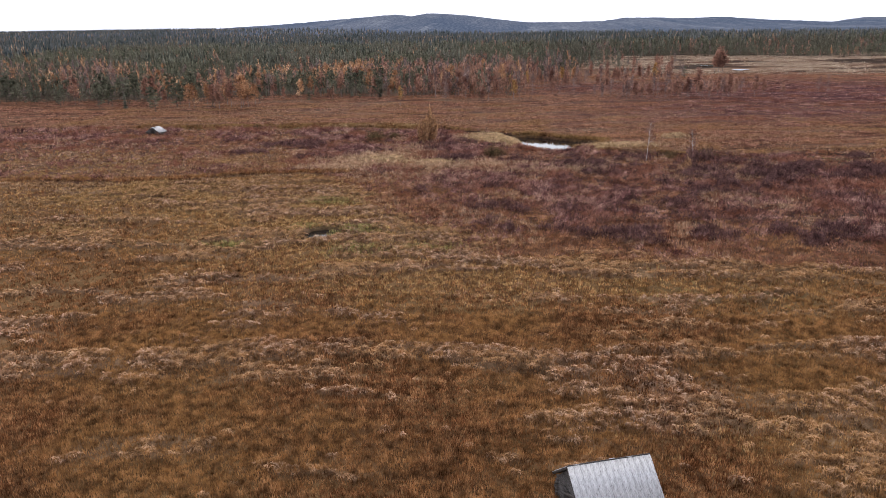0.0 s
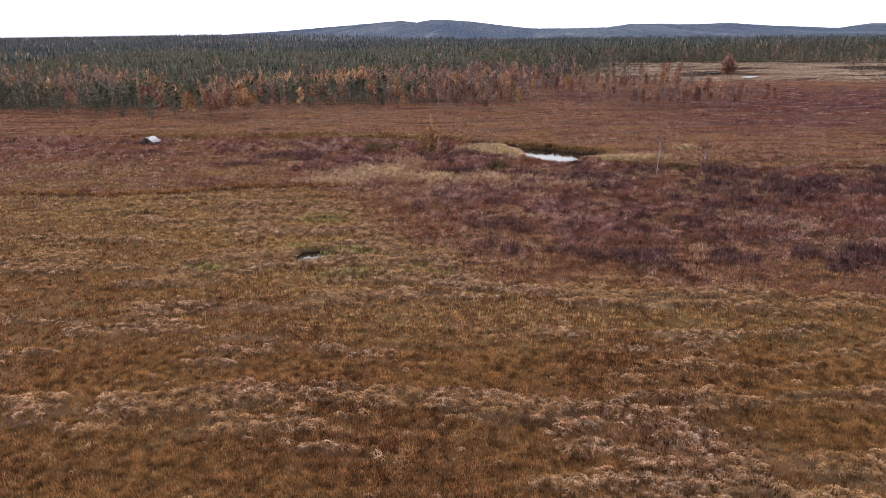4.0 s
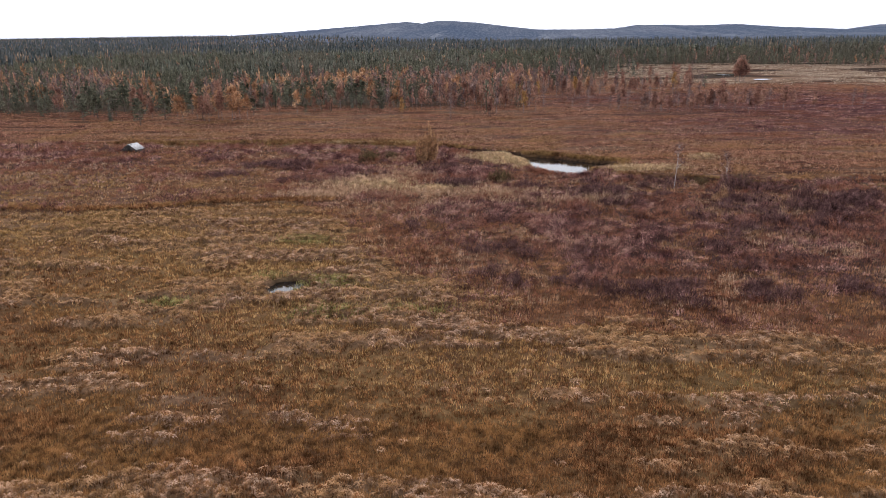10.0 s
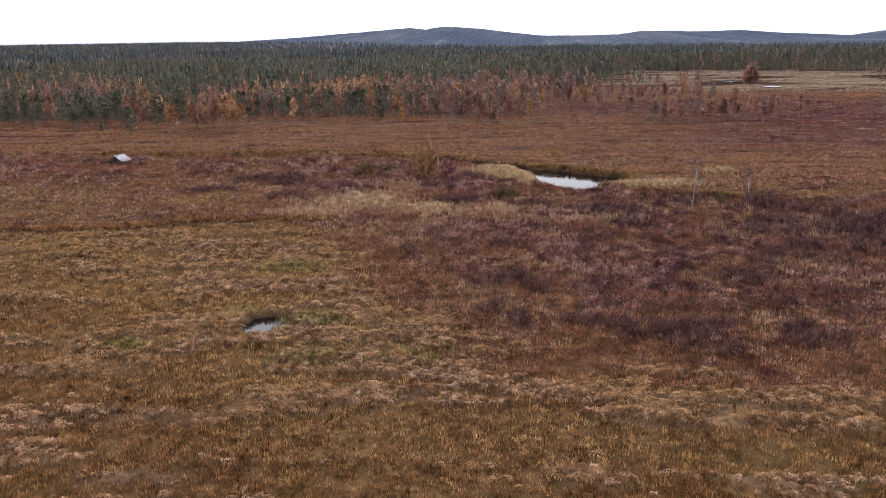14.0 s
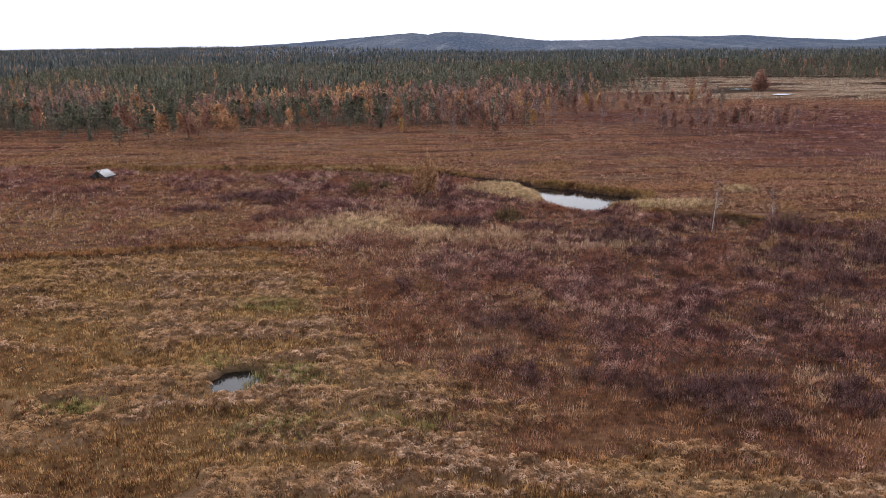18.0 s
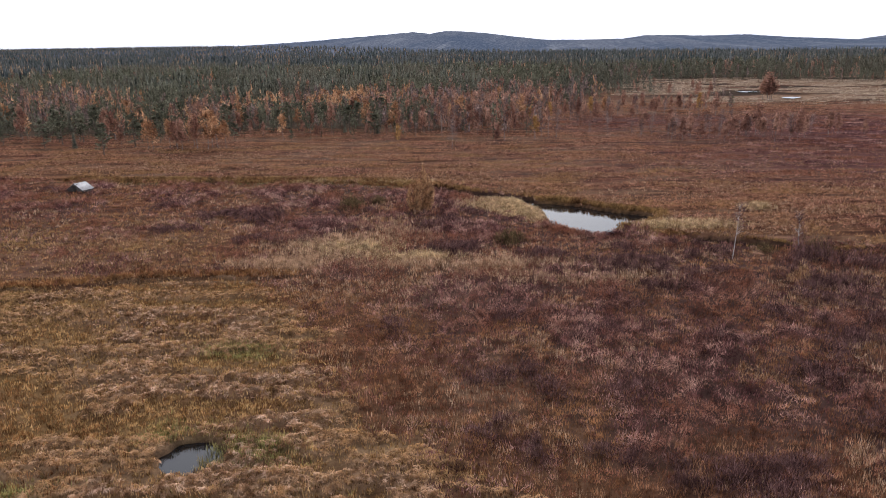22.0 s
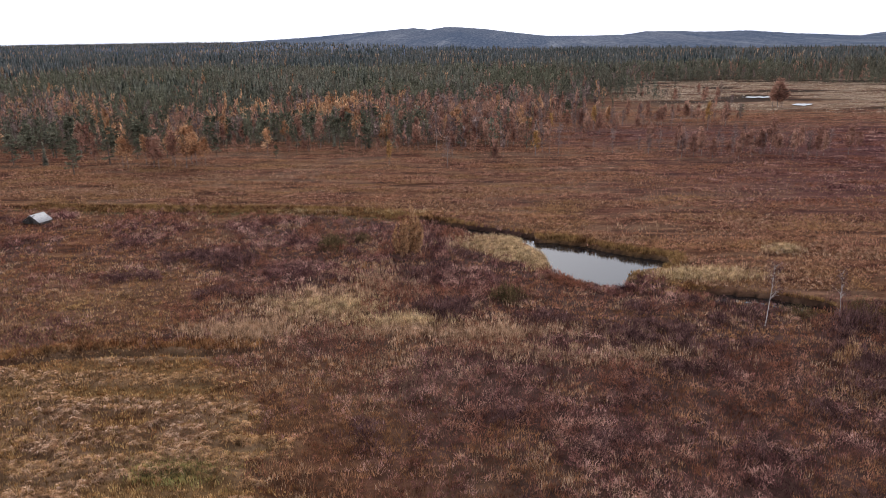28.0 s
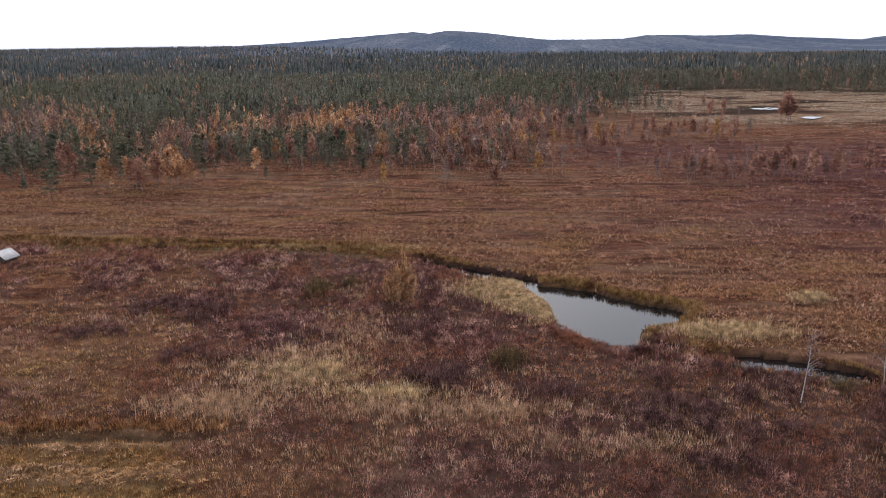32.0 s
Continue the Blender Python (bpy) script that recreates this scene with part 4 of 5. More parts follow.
# ---- bushes ----
def bush_meshes(material, wide, high, count, long, r, upward=1.0):
    """A dome of fine rising twigs over a few stems."""
    stems, crown = [], Pile()
    for _ in range(4):
        a, q = r.uniform(0, 2 * np.pi), np.sqrt(r.uniform()) * 0.35 * wide
        base = np.array([0.5 * q * np.cos(a), 0.5 * q * np.sin(a), -0.05])
        tip = np.array([q * np.cos(a), q * np.sin(a), high * r.uniform(0.5, 0.8)])
        stems.append(Pile().tube([base, (base + tip) / 2 + r.normal(0, 0.06, 3), tip], [0.03, 0.02, 0.008], 3).mesh("stem", material))
    k = 8
    spot = r.normal(0, 0.22, (k, 2)) * wide
    girth, tall = r.uniform(0.2, 0.34, k) * wide, high * np.exp(-2.2 * (spot**2).sum(1) / wide**2) * r.uniform(0.7, 1.05, k)
    pick = r.integers(0, k, count)
    q, a = np.sqrt(r.uniform(size=count)), r.uniform(0, 2 * np.pi, count)
    z = tall[pick] * np.sqrt(np.maximum(0.02, 1 - q**2)) * r.uniform(0.05, 1.0, count) ** 0.8
    place = np.column_stack([spot[pick, 0] + girth[pick] * q * np.cos(a), spot[pick, 1] + girth[pick] * q * np.sin(a), np.maximum(z - 0.5 * long, 0.0)])
    way = unit(np.column_stack([0.5 * q * np.cos(a), 0.5 * q * np.sin(a), np.full(count, upward)]) + r.normal(0, 0.28, (count, 3)))
    side = unit(np.cross(way, r.normal(size=(count, 3))))
    reach, half = long * r.uniform(0.5, 1.2, (count, 1)), 0.028 * r.uniform(0.6, 1.4, (count, 1))
    crown.add(np.stack([place - side * half, place + side * half, place + way * reach], 1).reshape(-1, 3), np.arange(3 * count).reshape(count, 3))
    return stems, crown.mesh("foliage", material)


r = np.random.default_rng(41)
BUSH_SIZE = {"dark": (5.0, 2.0), "olive": (4.2, 2.8), "orange": (3.0, 2.2)}
BUSHES = {name: [bush_meshes(m, *BUSH_SIZE[name], count, long, r, up) for _ in range(2)] for name, m, count, long, up in (
    ("dark", WILLOW_DARK, 1250, 0.6, 1.0), ("olive", WILLOW_OLIVE, 1000, 0.65, 0.9), ("orange", WILLOW_ORANGE, 900, 0.5, 0.8))}
BUSH_WORDS = {"dark": "dark purple-brown leafless willow bush in the sedge", "olive": "olive-brown willow bush with thin leaves", "orange": "orange-brown willow bush in autumn leaf"}


def plant_bush(kind, x, y, h, width, label=""):
    n = tree_count[kind] = tree_count.get(kind, 0) + 1
    stems, crown = BUSHES[kind][n % 2]
    bush = new("willow_bush")
    bush.matrix_basis = pose(x, y, float(height(np.array([x]), np.array([y]))[0]), 0, 0, (n * 101) % 360) @ Matrix.Diagonal((width / BUSH_SIZE[kind][0], width / BUSH_SIZE[kind][0], h / BUSH_SIZE[kind][1], 1))
    for stem in stems:
        part("stem", stem, bush)
    part("foliage", crown, bush)
    return tagged(bush, label or BUSH_WORDS[kind], "bush", "willow bushes of the bog")


def plume_bush(x, y, h, wide, wands, label):
    """Many thin upright wands from one stool, each feathered with small leaves."""
    bush = new("willow_bush")
    bush.matrix_basis = pose(x, y, float(height(np.array([x]), np.array([y]))[0]))
    leaves = Pile()
    for k in range(wands):
        a, q = r.uniform(0, 2 * np.pi), np.sqrt(r.uniform())
        top = h * (1.05 - 0.45 * q**1.5) * r.uniform(0.75, 1.0)
        out = 0.5 * wide * q * np.array([np.cos(a), np.sin(a)])
        path = np.array([[0.3 * out[0], 0.3 * out[1], -0.1], [0.85 * out[0], 0.85 * out[1], 0.4 * top], [out[0], out[1], 0.75 * top], [0.85 * out[0], 0.85 * out[1], top]])
        if k < 10:
            part("stem", Pile().tube(path, [0.035, 0.025, 0.014, 0.005], 4).mesh("stem", GREY_BARK), bush)
        f = r.uniform(0.12, 1.0, 110) ** 0.9
        at = np.column_stack([np.interp(f, [0, 0.4, 0.75, 1], path[:, i]) for i in range(3)])
        chips(leaves, at + r.normal(0, 0.13, (110, 3)) * (1.25 - f)[:, None], 0.11, r, 0.4, 2.4, 1.2)
    part("foliage", leaves.mesh("foliage", WILLOW_ORANGE), bush)
    return tagged(bush, label, "bush", "willow bushes of the bog")


plume_bush(-14.7, 169, 8.8, 3.6, 56, "tall slender orange-brown bush beside the creek")
plume_bush(-16.6, 169.5, 6.6, 2.4, 22, "slender orange-brown bush leaning on a taller one")
for x, y, h, w in ((-42, 165.7, 2.4, 6.5), (-40, 164.8, 2.2, 5), (-46, 167, 2.0, 6), (-7, 145.4, 2.4, 5.5), (-9.5, 146, 2.2, 4.5), (-5.5, 146.5, 2.0, 4), (-0.2, 121, 1.5, 4), (1.4, 121.6, 1.3, 3.5),
                   (7.6, 116.4, 1.3, 4.5), (9.8, 117, 1.2, 4), (3.5, 142.7, 2.0, 5), (6, 143.2, 1.8, 4.5), (21.5, 132, 1.6, 4), (20, 116, 1.2, 4.5), (-12, 117.4, 1.7, 4.5), (-12, 160, 2.2, 5),
                   (-9, 163, 2.0, 4), (38, 143, 3.6, 4.2), (41, 144, 3.0, 4), (36, 140, 2.2, 4), (44, 141, 2.6, 5), (33, 128, 1.6, 5), (40, 133, 2.0, 5), (28, 123, 1.4, 5), (48, 138, 2.4, 5),
                   (52, 133, 2.2, 6), (30, 112, 1.3, 5), (-37, 152, 1.3, 5), (-30, 160, 1.5, 5), (-52, 158, 1.3, 6), (16, 147, 1.8, 4), (-62, 175, 1.6, 6), (12, 126, 1.3, 5), (58, 127, 1.8, 6),
                   (-84, 184.5, 1.3, 2.2), (-94, 188, 1.5, 2.5), (-97, 190, 1.5, 3), (13.6, 155.8, 1.3, 1.0), (15.0, 156.6, 1.1, 0.9), (23, 150, 1.6, 2.6), (26.5, 149, 1.4, 2.4), (45, 118, 1.4, 6), (52, 112, 1.3, 6)):
    plant_bush("dark", x, y, h, w)
for x, y, h, w in ((-0.6, 151, 3.0, 4.2), (1, 150, 2.4, 3.4), (-27.7, 173.2, 3.2, 5.4), (-29, 174, 2.6, 4), (-65, 197, 1.8, 2.4), (42, 147, 2.6, 4), (-24, 178, 1.8, 4), (34, 146, 1.8, 3)):
    plant_bush("olive", x, y, h, w)
for x, y, h, w in ((34.4, 134, 3.2, 2.0),):
    plant_bush("orange", x, y, h, w)

r = np.random.default_rng(43)
for _ in range(34):
    cx, cy = r.uniform(0, 74), r.uniform(90, 148)
    for _ in range(r.integers(2, 5)):
        plant_bush("dark", cx + r.normal(0, 2.4), cy + r.normal(0, 1.1), r.uniform(1.0, 1.9), r.uniform(2.0, 4.6))
for _ in range(13):
    cx, cy = r.uniform(33, 66), r.uniform(98, 142)
    for _ in range(r.integers(2, 5)):
        plant_bush("dark", cx + r.normal(0, 2.2), cy + r.normal(0, 1.0), r.uniform(1.3, 2.5), r.uniform(2.4, 4.8))
for _ in range(10):
    cx, cy = r.uniform(-60, -4), r.uniform(142, 182)
    for _ in range(r.integers(2, 4)):
        plant_bush("dark", cx + r.normal(0, 2.4), cy + r.normal(0, 1.1), r.uniform(0.9, 1.5), r.uniform(1.8, 4.0))

# three leafless birches by the creek
r = np.random.default_rng(47)


def bare_birch(x, y, h, lean, twigs, label, bark=BIRCH_BARK):
    wood, crown = birch_shape(h, int(125 * h), r, 0.012 * h, 0.2, 0.42, twigs)
    tree = new("birch_tree")
    tree.matrix_basis = pose(x, y, float(height(np.array([x]), np.array([y]))[0]), 0, lean, 40)
    part("trunk", wood.mesh("trunk", bark), tree)
    part("crown", crown.mesh("crown", WILLOW_DARK), tree, "thin leafless brown twigs")
    tagged(tree, label, "tree")


bare_birch(29.1, 142.7, 7.4, 4, 26, "leafless white-stemmed birch by the creek")
bare_birch(39.2, 147.2, 7.0, -12, 26, "leaning leafless birch by the creek")
bare_birch(-65.2, 197.6, 3.0, 3, 9, "small leafless grey sapling by the creek", GREY_BARK)


# ---- log barns ----
def log_barn(x, y, turn, length, width, eave, ridge, boards, label):
    """A low hay barn of round logs with a saddle roof of silvered boards. Its ridge runs along its own x."""
    barn = new("log_barn")
    barn.matrix_basis = pose(x, y, float(height(np.array([x]), np.array([y]))[0]), 0, 0, turn)
    r = np.random.default_rng(int(abs(x) * 10))
    rad, l2, w2 = 0.105, length / 2 - 0.3, width / 2 - 0.3
    long_log, cross_log = Pile(), Pile()
    s = np.linspace(-1, 1, 5)
    long_log.tube(np.column_stack([s * (l2 + 0.22), 0 * s, 0.012 * np.sin(3 * s)]), [0.09, 0.104, 0.1, 0.106, 0.088], 8)
    cross_log.tube(np.column_stack([0 * s, s * (w2 + 0.22), 0.012 * np.cos(2 * s)]), [0.088, 0.1, 0.106, 0.1, 0.09], 8)
    long_mesh, cross_mesh = long_log.mesh("log", LOG, True), cross_log.mesh("log", LOG, True)
    rows = int(eave / (2 * rad))
    for k in range(rows):
        for side in (-1, 1):
            ob = part("log", long_mesh, barn)
            ob.matrix_basis = pose(r.normal(0, 0.03), side * w2, rad + k * 2 * rad, 0, 0, r.normal(0, 0.5))
            ob = part("log", cross_mesh, barn)
            ob.matrix_basis = pose(side * l2, r.normal(0, 0.03), 2 * rad + k * 2 * rad, 0, 0, r.normal(0, 0.5))
    gable_rows = int((ridge - eave) / (2 * rad))
    for k in range(gable_rows):
        half = w2 * (1 - (k + 0.6) / (gable_rows + 0.6))
        for side in (-1, 1):
            p = Pile()
            p.tube(np.column_stack([0 * s, s * half, 0 * s]), np.full(5, rad * 0.95), 8)
            ob = part("gable_log", p.mesh("gable_log", LOG, True), barn)
            ob.matrix_basis = pose(side * l2, 0, rows * 2 * rad + rad * 2 + k * 2 * rad)
    rise, half = ridge - eave, width / 2
    slope = math.degrees(math.atan2(rise, half))
    span = math.hypot(rise, half)
    each = length / boards
    board = Pile().box((-each / 2 + 0.0015, -span, 0), (each / 2 - 0.0015, 0.02, 0.028)).mesh("roof_board", ROOF)
    frame_of_roof = Pile()
    for f in (0.03, 0.5, 0.94):
        for side in (-1, 1):
            at = side * f * half
            frame_of_roof.tube(np.column_stack([s * (length / 2 - 0.06), 0 * s + at, 0 * s + ridge - 0.07 - f * rise]), np.full(5, 0.055), 6)
    roof = part("roof", frame_of_roof.mesh("roof", DARK_WOOD), barn, "silvery weathered board roof")
    for side in (0, 180):
        for k in range(boards):
            ob = part("roof_board", board, roof)
            at = -length / 2 + (k + 0.5) * each
            ob.matrix_basis = pose(0, 0, ridge + 0.02, 0, 0, side) @ pose(at, 0, 0, slope, 0, 0) @ pose(0, r.normal(0, 0.02), 0)
    for side in (0, 180):
        for end in (-1, 1):
            p = Pile().box((-0.02, -span - 0.03, -0.13), (0.02, 0, 0.0))
            ob = part("barge_board", p.mesh("barge_board", DARK_WOOD), roof)
            ob.matrix_basis = pose(0, 0, ridge + 0.01, 0, 0, side) @ pose(end * (length / 2 - 0.03), 0, 0, slope, 0, 0)
    part("ridge_cap", Pile().tube(np.column_stack([s * length / 2, 0 * s, 0 * s + ridge + 0.03]), np.full(5, 0.045), 6).mesh("ridge_cap", DARK_WOOD), roof)
    # a doorway in the gable: dark panel, posts, lintel and a loose slanted board
    # no hole is cut: the panel's dark colour stands for the inner shade
    part("doorway", Pile().box((-l2 - 0.15, -0.45, 0.25), (-l2 - 0.11, 0.45, 1.35)).mesh("doorway", DARK_WOOD), barn, "dark open doorway")
    for side in (-1, 1):
        part("door_post", Pile().box((-l2 - 0.19, side * 0.5 - 0.06, 0.0), (-l2 - 0.1, side * 0.5 + 0.06, 1.45)).mesh("door_post", LOG), barn)
    part("lintel", Pile().box((-l2 - 0.2, -0.65, 1.4), (-l2 - 0.1, 0.65, 1.52)).mesh("lintel", LOG), barn)
    ob = part("loose_board", Pile().box((-0.02, -0.95, -0.07), (0.02, 0.95, 0.07)).mesh("loose_board", LOG), barn, "pale slanted board")
    ob.matrix_basis = pose(-l2 - 0.23, -0.35, 1.55, -28, 0, 0)
    return tagged(barn, label, "barn")


log_barn(6.0, 38.95, 17, 4.8, 3.85, 1.45, 3.08, 14, "grey log hay barn with a silvery board roof")
log_barn(-89.0, 188.2, 78, 3.2, 4.2, 0.5, 1.85, 12, "small weathered log barn in tall sedge by the creek")


# ---- plants of the open bog ----
def reach_of(x, y):
    """How near the flight comes to a place of the land."""
    return y - np.minimum.reduce([np.full(np.shape(x), 76.0), y - 34, y - (np.abs(x) - 3) / 0.63])


def scatter(n, xr, yr, density, r, falloff=1.6):
    x, y = r.uniform(*xr, n), r.uniform(*yr, n)
    far = np.maximum(reach_of(x, y), 34)
    keep = (x > -0.76 * (y - 2) - 6) & (x < 0.62 * (y - 2) + 6) & (r.uniform(size=n) < (45 / np.maximum(far, 45)) ** falloff)
    x, y, far = x[keep], y[keep], far[keep]
    z = zones(x, y)
    keep = (r.uniform(size=len(x)) < density(x, y, z)) & (channel(x, y) < 0.16)
    keep &= (np.abs(x - 6.1) + np.abs(y - 38.9) > 2.2) & ((along(x, y, DITCH)[0] > 0.55) | (x > -29))
    x, y = x[keep], y[keep]
    return x, y, height(x, y, {k: v[keep] for k, v in z.items()}), far[keep]


def upright(x, y, z, h, w, lean, per, wide, r, stretch=1.0):
    """Tufts of straight thin blades, a triangle each."""
    n = len(x) * per
    i = np.repeat(np.arange(len(x)), per)
    a = r.uniform(0, 2 * np.pi, n)
    off = wide * np.sqrt(r.uniform(size=n))
    bx, by = x[i] + stretch * off * np.cos(a), y[i] + off * np.sin(a)
    t = r.uniform(0, np.pi, n)
    hh = h[i] * r.uniform(0.6, 1.15, n)
    l = lean * hh * r.uniform(0.2, 1, n)
    b = a + r.normal(0, 0.8, n)
    ww = w[i] * r.uniform(0.7, 1.3, n) / 2
    verts = np.empty((n, 3, 3), np.float32)
    verts[:, 0] = np.column_stack([bx - ww * np.cos(t), by - ww * np.sin(t), z[i] - 0.04])
    verts[:, 1] = np.column_stack([bx + ww * np.cos(t), by + ww * np.sin(t), z[i] - 0.04])
    verts[:, 2] = np.column_stack([bx + l * np.cos(b), by + l * np.sin(b), z[i] + hh])
    return verts.reshape(-1, 3), np.arange(3 * n).reshape(n, 3)


def thatch(x, y, z, size, tall, per, width, r):
    """Low heaps of short lodged straws that lie like shingles on a dome, three triangles a straw."""
    n = len(x) * per
    i = np.repeat(np.arange(len(x)), per)
    a, q = r.uniform(0, 2 * np.pi, n), np.sqrt(r.uniform(size=n)) * 0.8
    out = a + r.normal(0, 0.6, n)
    c, d, w = np.cos(out), np.sin(out), width[i] * r.uniform(0.6, 1.4, n) / 2
    s, reach = size[i], r.uniform(0.3, 0.75, n) * size[i]
    bx, by = x[i] + 1.35 * s * q * np.cos(a), y[i] + 0.9 * s * q * np.sin(a)
    top = z[i] + tall[i] * (1 - 0.75 * q**2) * r.uniform(0.8, 1.15, n)
    verts = np.empty((n, 5, 3), np.float32)
    for k, (f, e) in enumerate(((-0.35, -0.02), (0.45, 0.04))):
        px, py, pz = bx + f * reach * c, by + f * reach * d, top + e - 0.35 * tall[i] * f * q
        verts[:, 2 * k] = np.column_stack([px - w * d, py + w * c, pz])
        verts[:, 2 * k + 1] = np.column_stack([px + w * d, py - w * c, pz])
    verts[:, 4] = np.column_stack([bx + 1.1 * reach * c, by + 1.1 * reach * d, top - tall[i] * (0.25 + 0.45 * q)])
    base = (5 * np.arange(n))[:, None]
    return verts.reshape(-1, 3), [base + [2, 3, 4], base + [0, 1, 3, 2]]


def twiggy(x, y, z, h, wide, per, long, half, r):
    """Small round shrubs of short twigs that stick out all round, a triangle each."""
    n = len(x) * per
    i = np.repeat(np.arange(len(x)), per)
    out = unit(r.normal(size=(n, 3)) * [1, 1, 0.8] + [0, 0, 0.45])
    out[:, 2] = np.abs(out[:, 2])
    at = np.column_stack([x[i], y[i], z[i]]) + out * np.column_stack([wide[i], wide[i], h[i]]) * r.uniform(0.55, 1.0, (n, 1))
    way = unit(out * [0.6, 0.6, 0.4] + [0, 0, 0.7] + r.normal(0, 0.35, (n, 3)))
    side = unit(np.cross(way, r.normal(size=(n, 3)))) * (half[i] * r.uniform(0.6, 1.4, n))[:, None]
    tip = at + way * (long * r.uniform(0.5, 1.3, n))[:, None]
    low = at - way * 0.3 * long
    return np.stack([low - side, low + side, tip], 1).reshape(-1, 3), np.arange(3 * n).reshape(n, 3)


def grow(far, h):
    """Farther tufts stand for several: a little wider blades."""
    return h * np.maximum(1, far / 55) ** 0.75


r = np.random.default_rng(61)
NEAR, CLOSE = ((-165, 118), (34, 205)), ((-112, 80), (34, 140))
x, y, z, far = scatter(370000, *CLOSE, lambda x, y, q: q["meadow"] * (1 - 0.5 * q["straw"]) * (0.5 + 0.5 * step(0.3, 0.6, fbm(x, y, 1.4, 2, 131))), r)
golden = 1.1 * blob(x, y, -14, 98, 24, 24) + 0.5 * blob(x, y, 12, 74, 24, 5) + 0.9 * blob(x, y, -60, 116, 34, 16) + 0.5 * blob(x, y, 24, 46, 16, 7) > r.uniform(0.1, 1.0, len(x))
for name, sel, material, label in (("sedge", ~golden, SEDGE, "orange-brown autumn sedge covering the bog"), ("golden_sedge", golden, GOLD, "golden yellow sedge in broad swathes")):
    stuff(name, *upright(x[sel], y[sel], z[sel], 0.18 + 0.3 * fbm(x[sel], y[sel], 2.0, 2, 133), grow(far[sel], 0.072), 0.5, 5, 0.17, r), material, label, "grass")
x, y, z, far = scatter(95000, (-38, 44), (37, 66), lambda x, y, q: q["meadow"] * (1 - 0.45 * q["straw"]), r)
stuff("sedge", *upright(x, y, z, 0.16 + 0.24 * fbm(x, y, 1.7, 2, 134), np.full(len(x), 0.042), 0.5, 4, 0.14, r), SEDGE, "short orange-brown sedge between the tussocks", "grass")
# tussocks with overhanging rims, set close in the strips of lodged straw
px, py = (g.ravel() for g in np.meshgrid(np.arange(-66, 64, 0.52), np.arange(38, 130, 0.44)))
px, py = px + r.uniform(-0.26, 0.26, len(px)), py + r.uniform(-0.22, 0.22, len(py))
keep = (px > -0.76 * (py - 2) - 6) & (px < 0.62 * (py - 2) + 6) & (reach_of(px, py) < 98) & (np.abs(px - 6.1) + np.abs(py - 38.9) > 3.6)
px, py = px[keep], py[keep]
pz = zones(px, py)
keep = (r.uniform(size=len(px)) < (0.95 * step(0.1, 0.7, pz["straw"]) + 0.02 * pz["meadow"]) * step(0.05, 0.35, ridges(px, py))) & (channel(px, py) < 0.16) & (along(px, py, DITCH)[0] > 1.7)
x, y = px[keep], py[keep]
z = height(x, y, {k: v[keep] for k, v in pz.items()})
lush, far = 0.75 + 0.5 * fbm(x, y, 3.0, 2, 138), reach_of(x, y)
size, tall = r.uniform(0.2, 0.42, len(x)) * lush, r.uniform(0.14, 0.34, len(x)) * lush
for sel, per, width in ((far < 47, 32, 0.036), ((far >= 47) & (far < 60), 18, 0.06), (far >= 60, 9, 0.12)):
    stuff("straw_tussocks", *thatch(x[sel], y[sel], z[sel], size[sel], tall[sel], per, width * lush[sel], r), TUSSOCK, "tussocks of lodged straw in wavy strips", "grass")


def clumps(x, y):
    """Thickets of dwarf shrub, 0 in the gaps and 1 in their middle."""
    return step(0.42, 0.6, 0.6 * fbm(x * 0.75, y, 4.2, 3, 141) + 0.4 * fbm(x, y, 13, 2, 142))


x, y, z, far = scatter(330000, *NEAR, lambda x, y, q: q["shrub"] * (1 - 0.8 * q["edge"]) * (1 - 0.35 * q["reed"]) * (0.25 + 0.75 * clumps(x, y)), r, 0.95)
tall = 0.22 + 0.85 * clumps(x, y) * (0.4 + 0.9 * fbm(x, y, 2.2, 2, 143))
for sel, wide, long in ((far < 75, 0.42, 0.24), (far >= 75, 0.66, 0.36)):
    stuff("dwarf_shrubs", *twiggy(x[sel], y[sel], z[sel], tall[sel], wide * r.uniform(0.7, 1.4, sel.sum()), 12, long, grow(far[sel], 0.028), r), TWIG, "purple-brown leafless dwarf birch and willow scrub", "shrubs")
x, y, z, far = scatter(300000, *NEAR, lambda x, y, q: 0.8 * q["shrub"] * (1 - clumps(x, y)) + 0.06 * q["shrub"] + 0.85 * q["edge"] + 0.7 * q["left"] * (1 - 0.4 * q["west"]), r)
stuff("rusty_grass", *upright(x, y, z, 0.22 + 0.34 * fbm(x, y, 2, 2, 145), grow(far, 0.056), 0.55, 7, 0.34, r), RUST, "rust-brown grass among the dwarf shrubs", "grass")
x, y, z, far = scatter(240000, *NEAR, lambda x, y, q: 0.3 * q["reed"] + 0.5 * q["shrub"] * step(0.53, 0.62, fbm(x * 0.7, y, 6, 3, 147)) * (1 - 0.75 * clumps(x, y)) + 0.1 * q["left"] * step(0.5, 0.62, fbm(x, y, 4, 2, 148)), r, 1.0)
stuff("pale_reeds", *upright(x, y, z, 0.4 + 0.45 * fbm(x, y, 4, 2, 149), grow(far, 0.046), 0.45, 8, 0.4, r), REED, "tall straw-coloured reeds in strips and by the pool", "reeds")
x, y, z, far = scatter(120000, (-42, 48), (130, 180), lambda x, y, q: 0.75 * q["reed"], r, 1.0)
stuff("reed_bed", *upright(x, y, z, 0.65 + 0.55 * fbm(x, y, 3, 2, 150), grow(far, 0.06), 0.45, 6, 0.28, r), REED, "dense bright straw-coloured reed beds by the creek", "reeds")
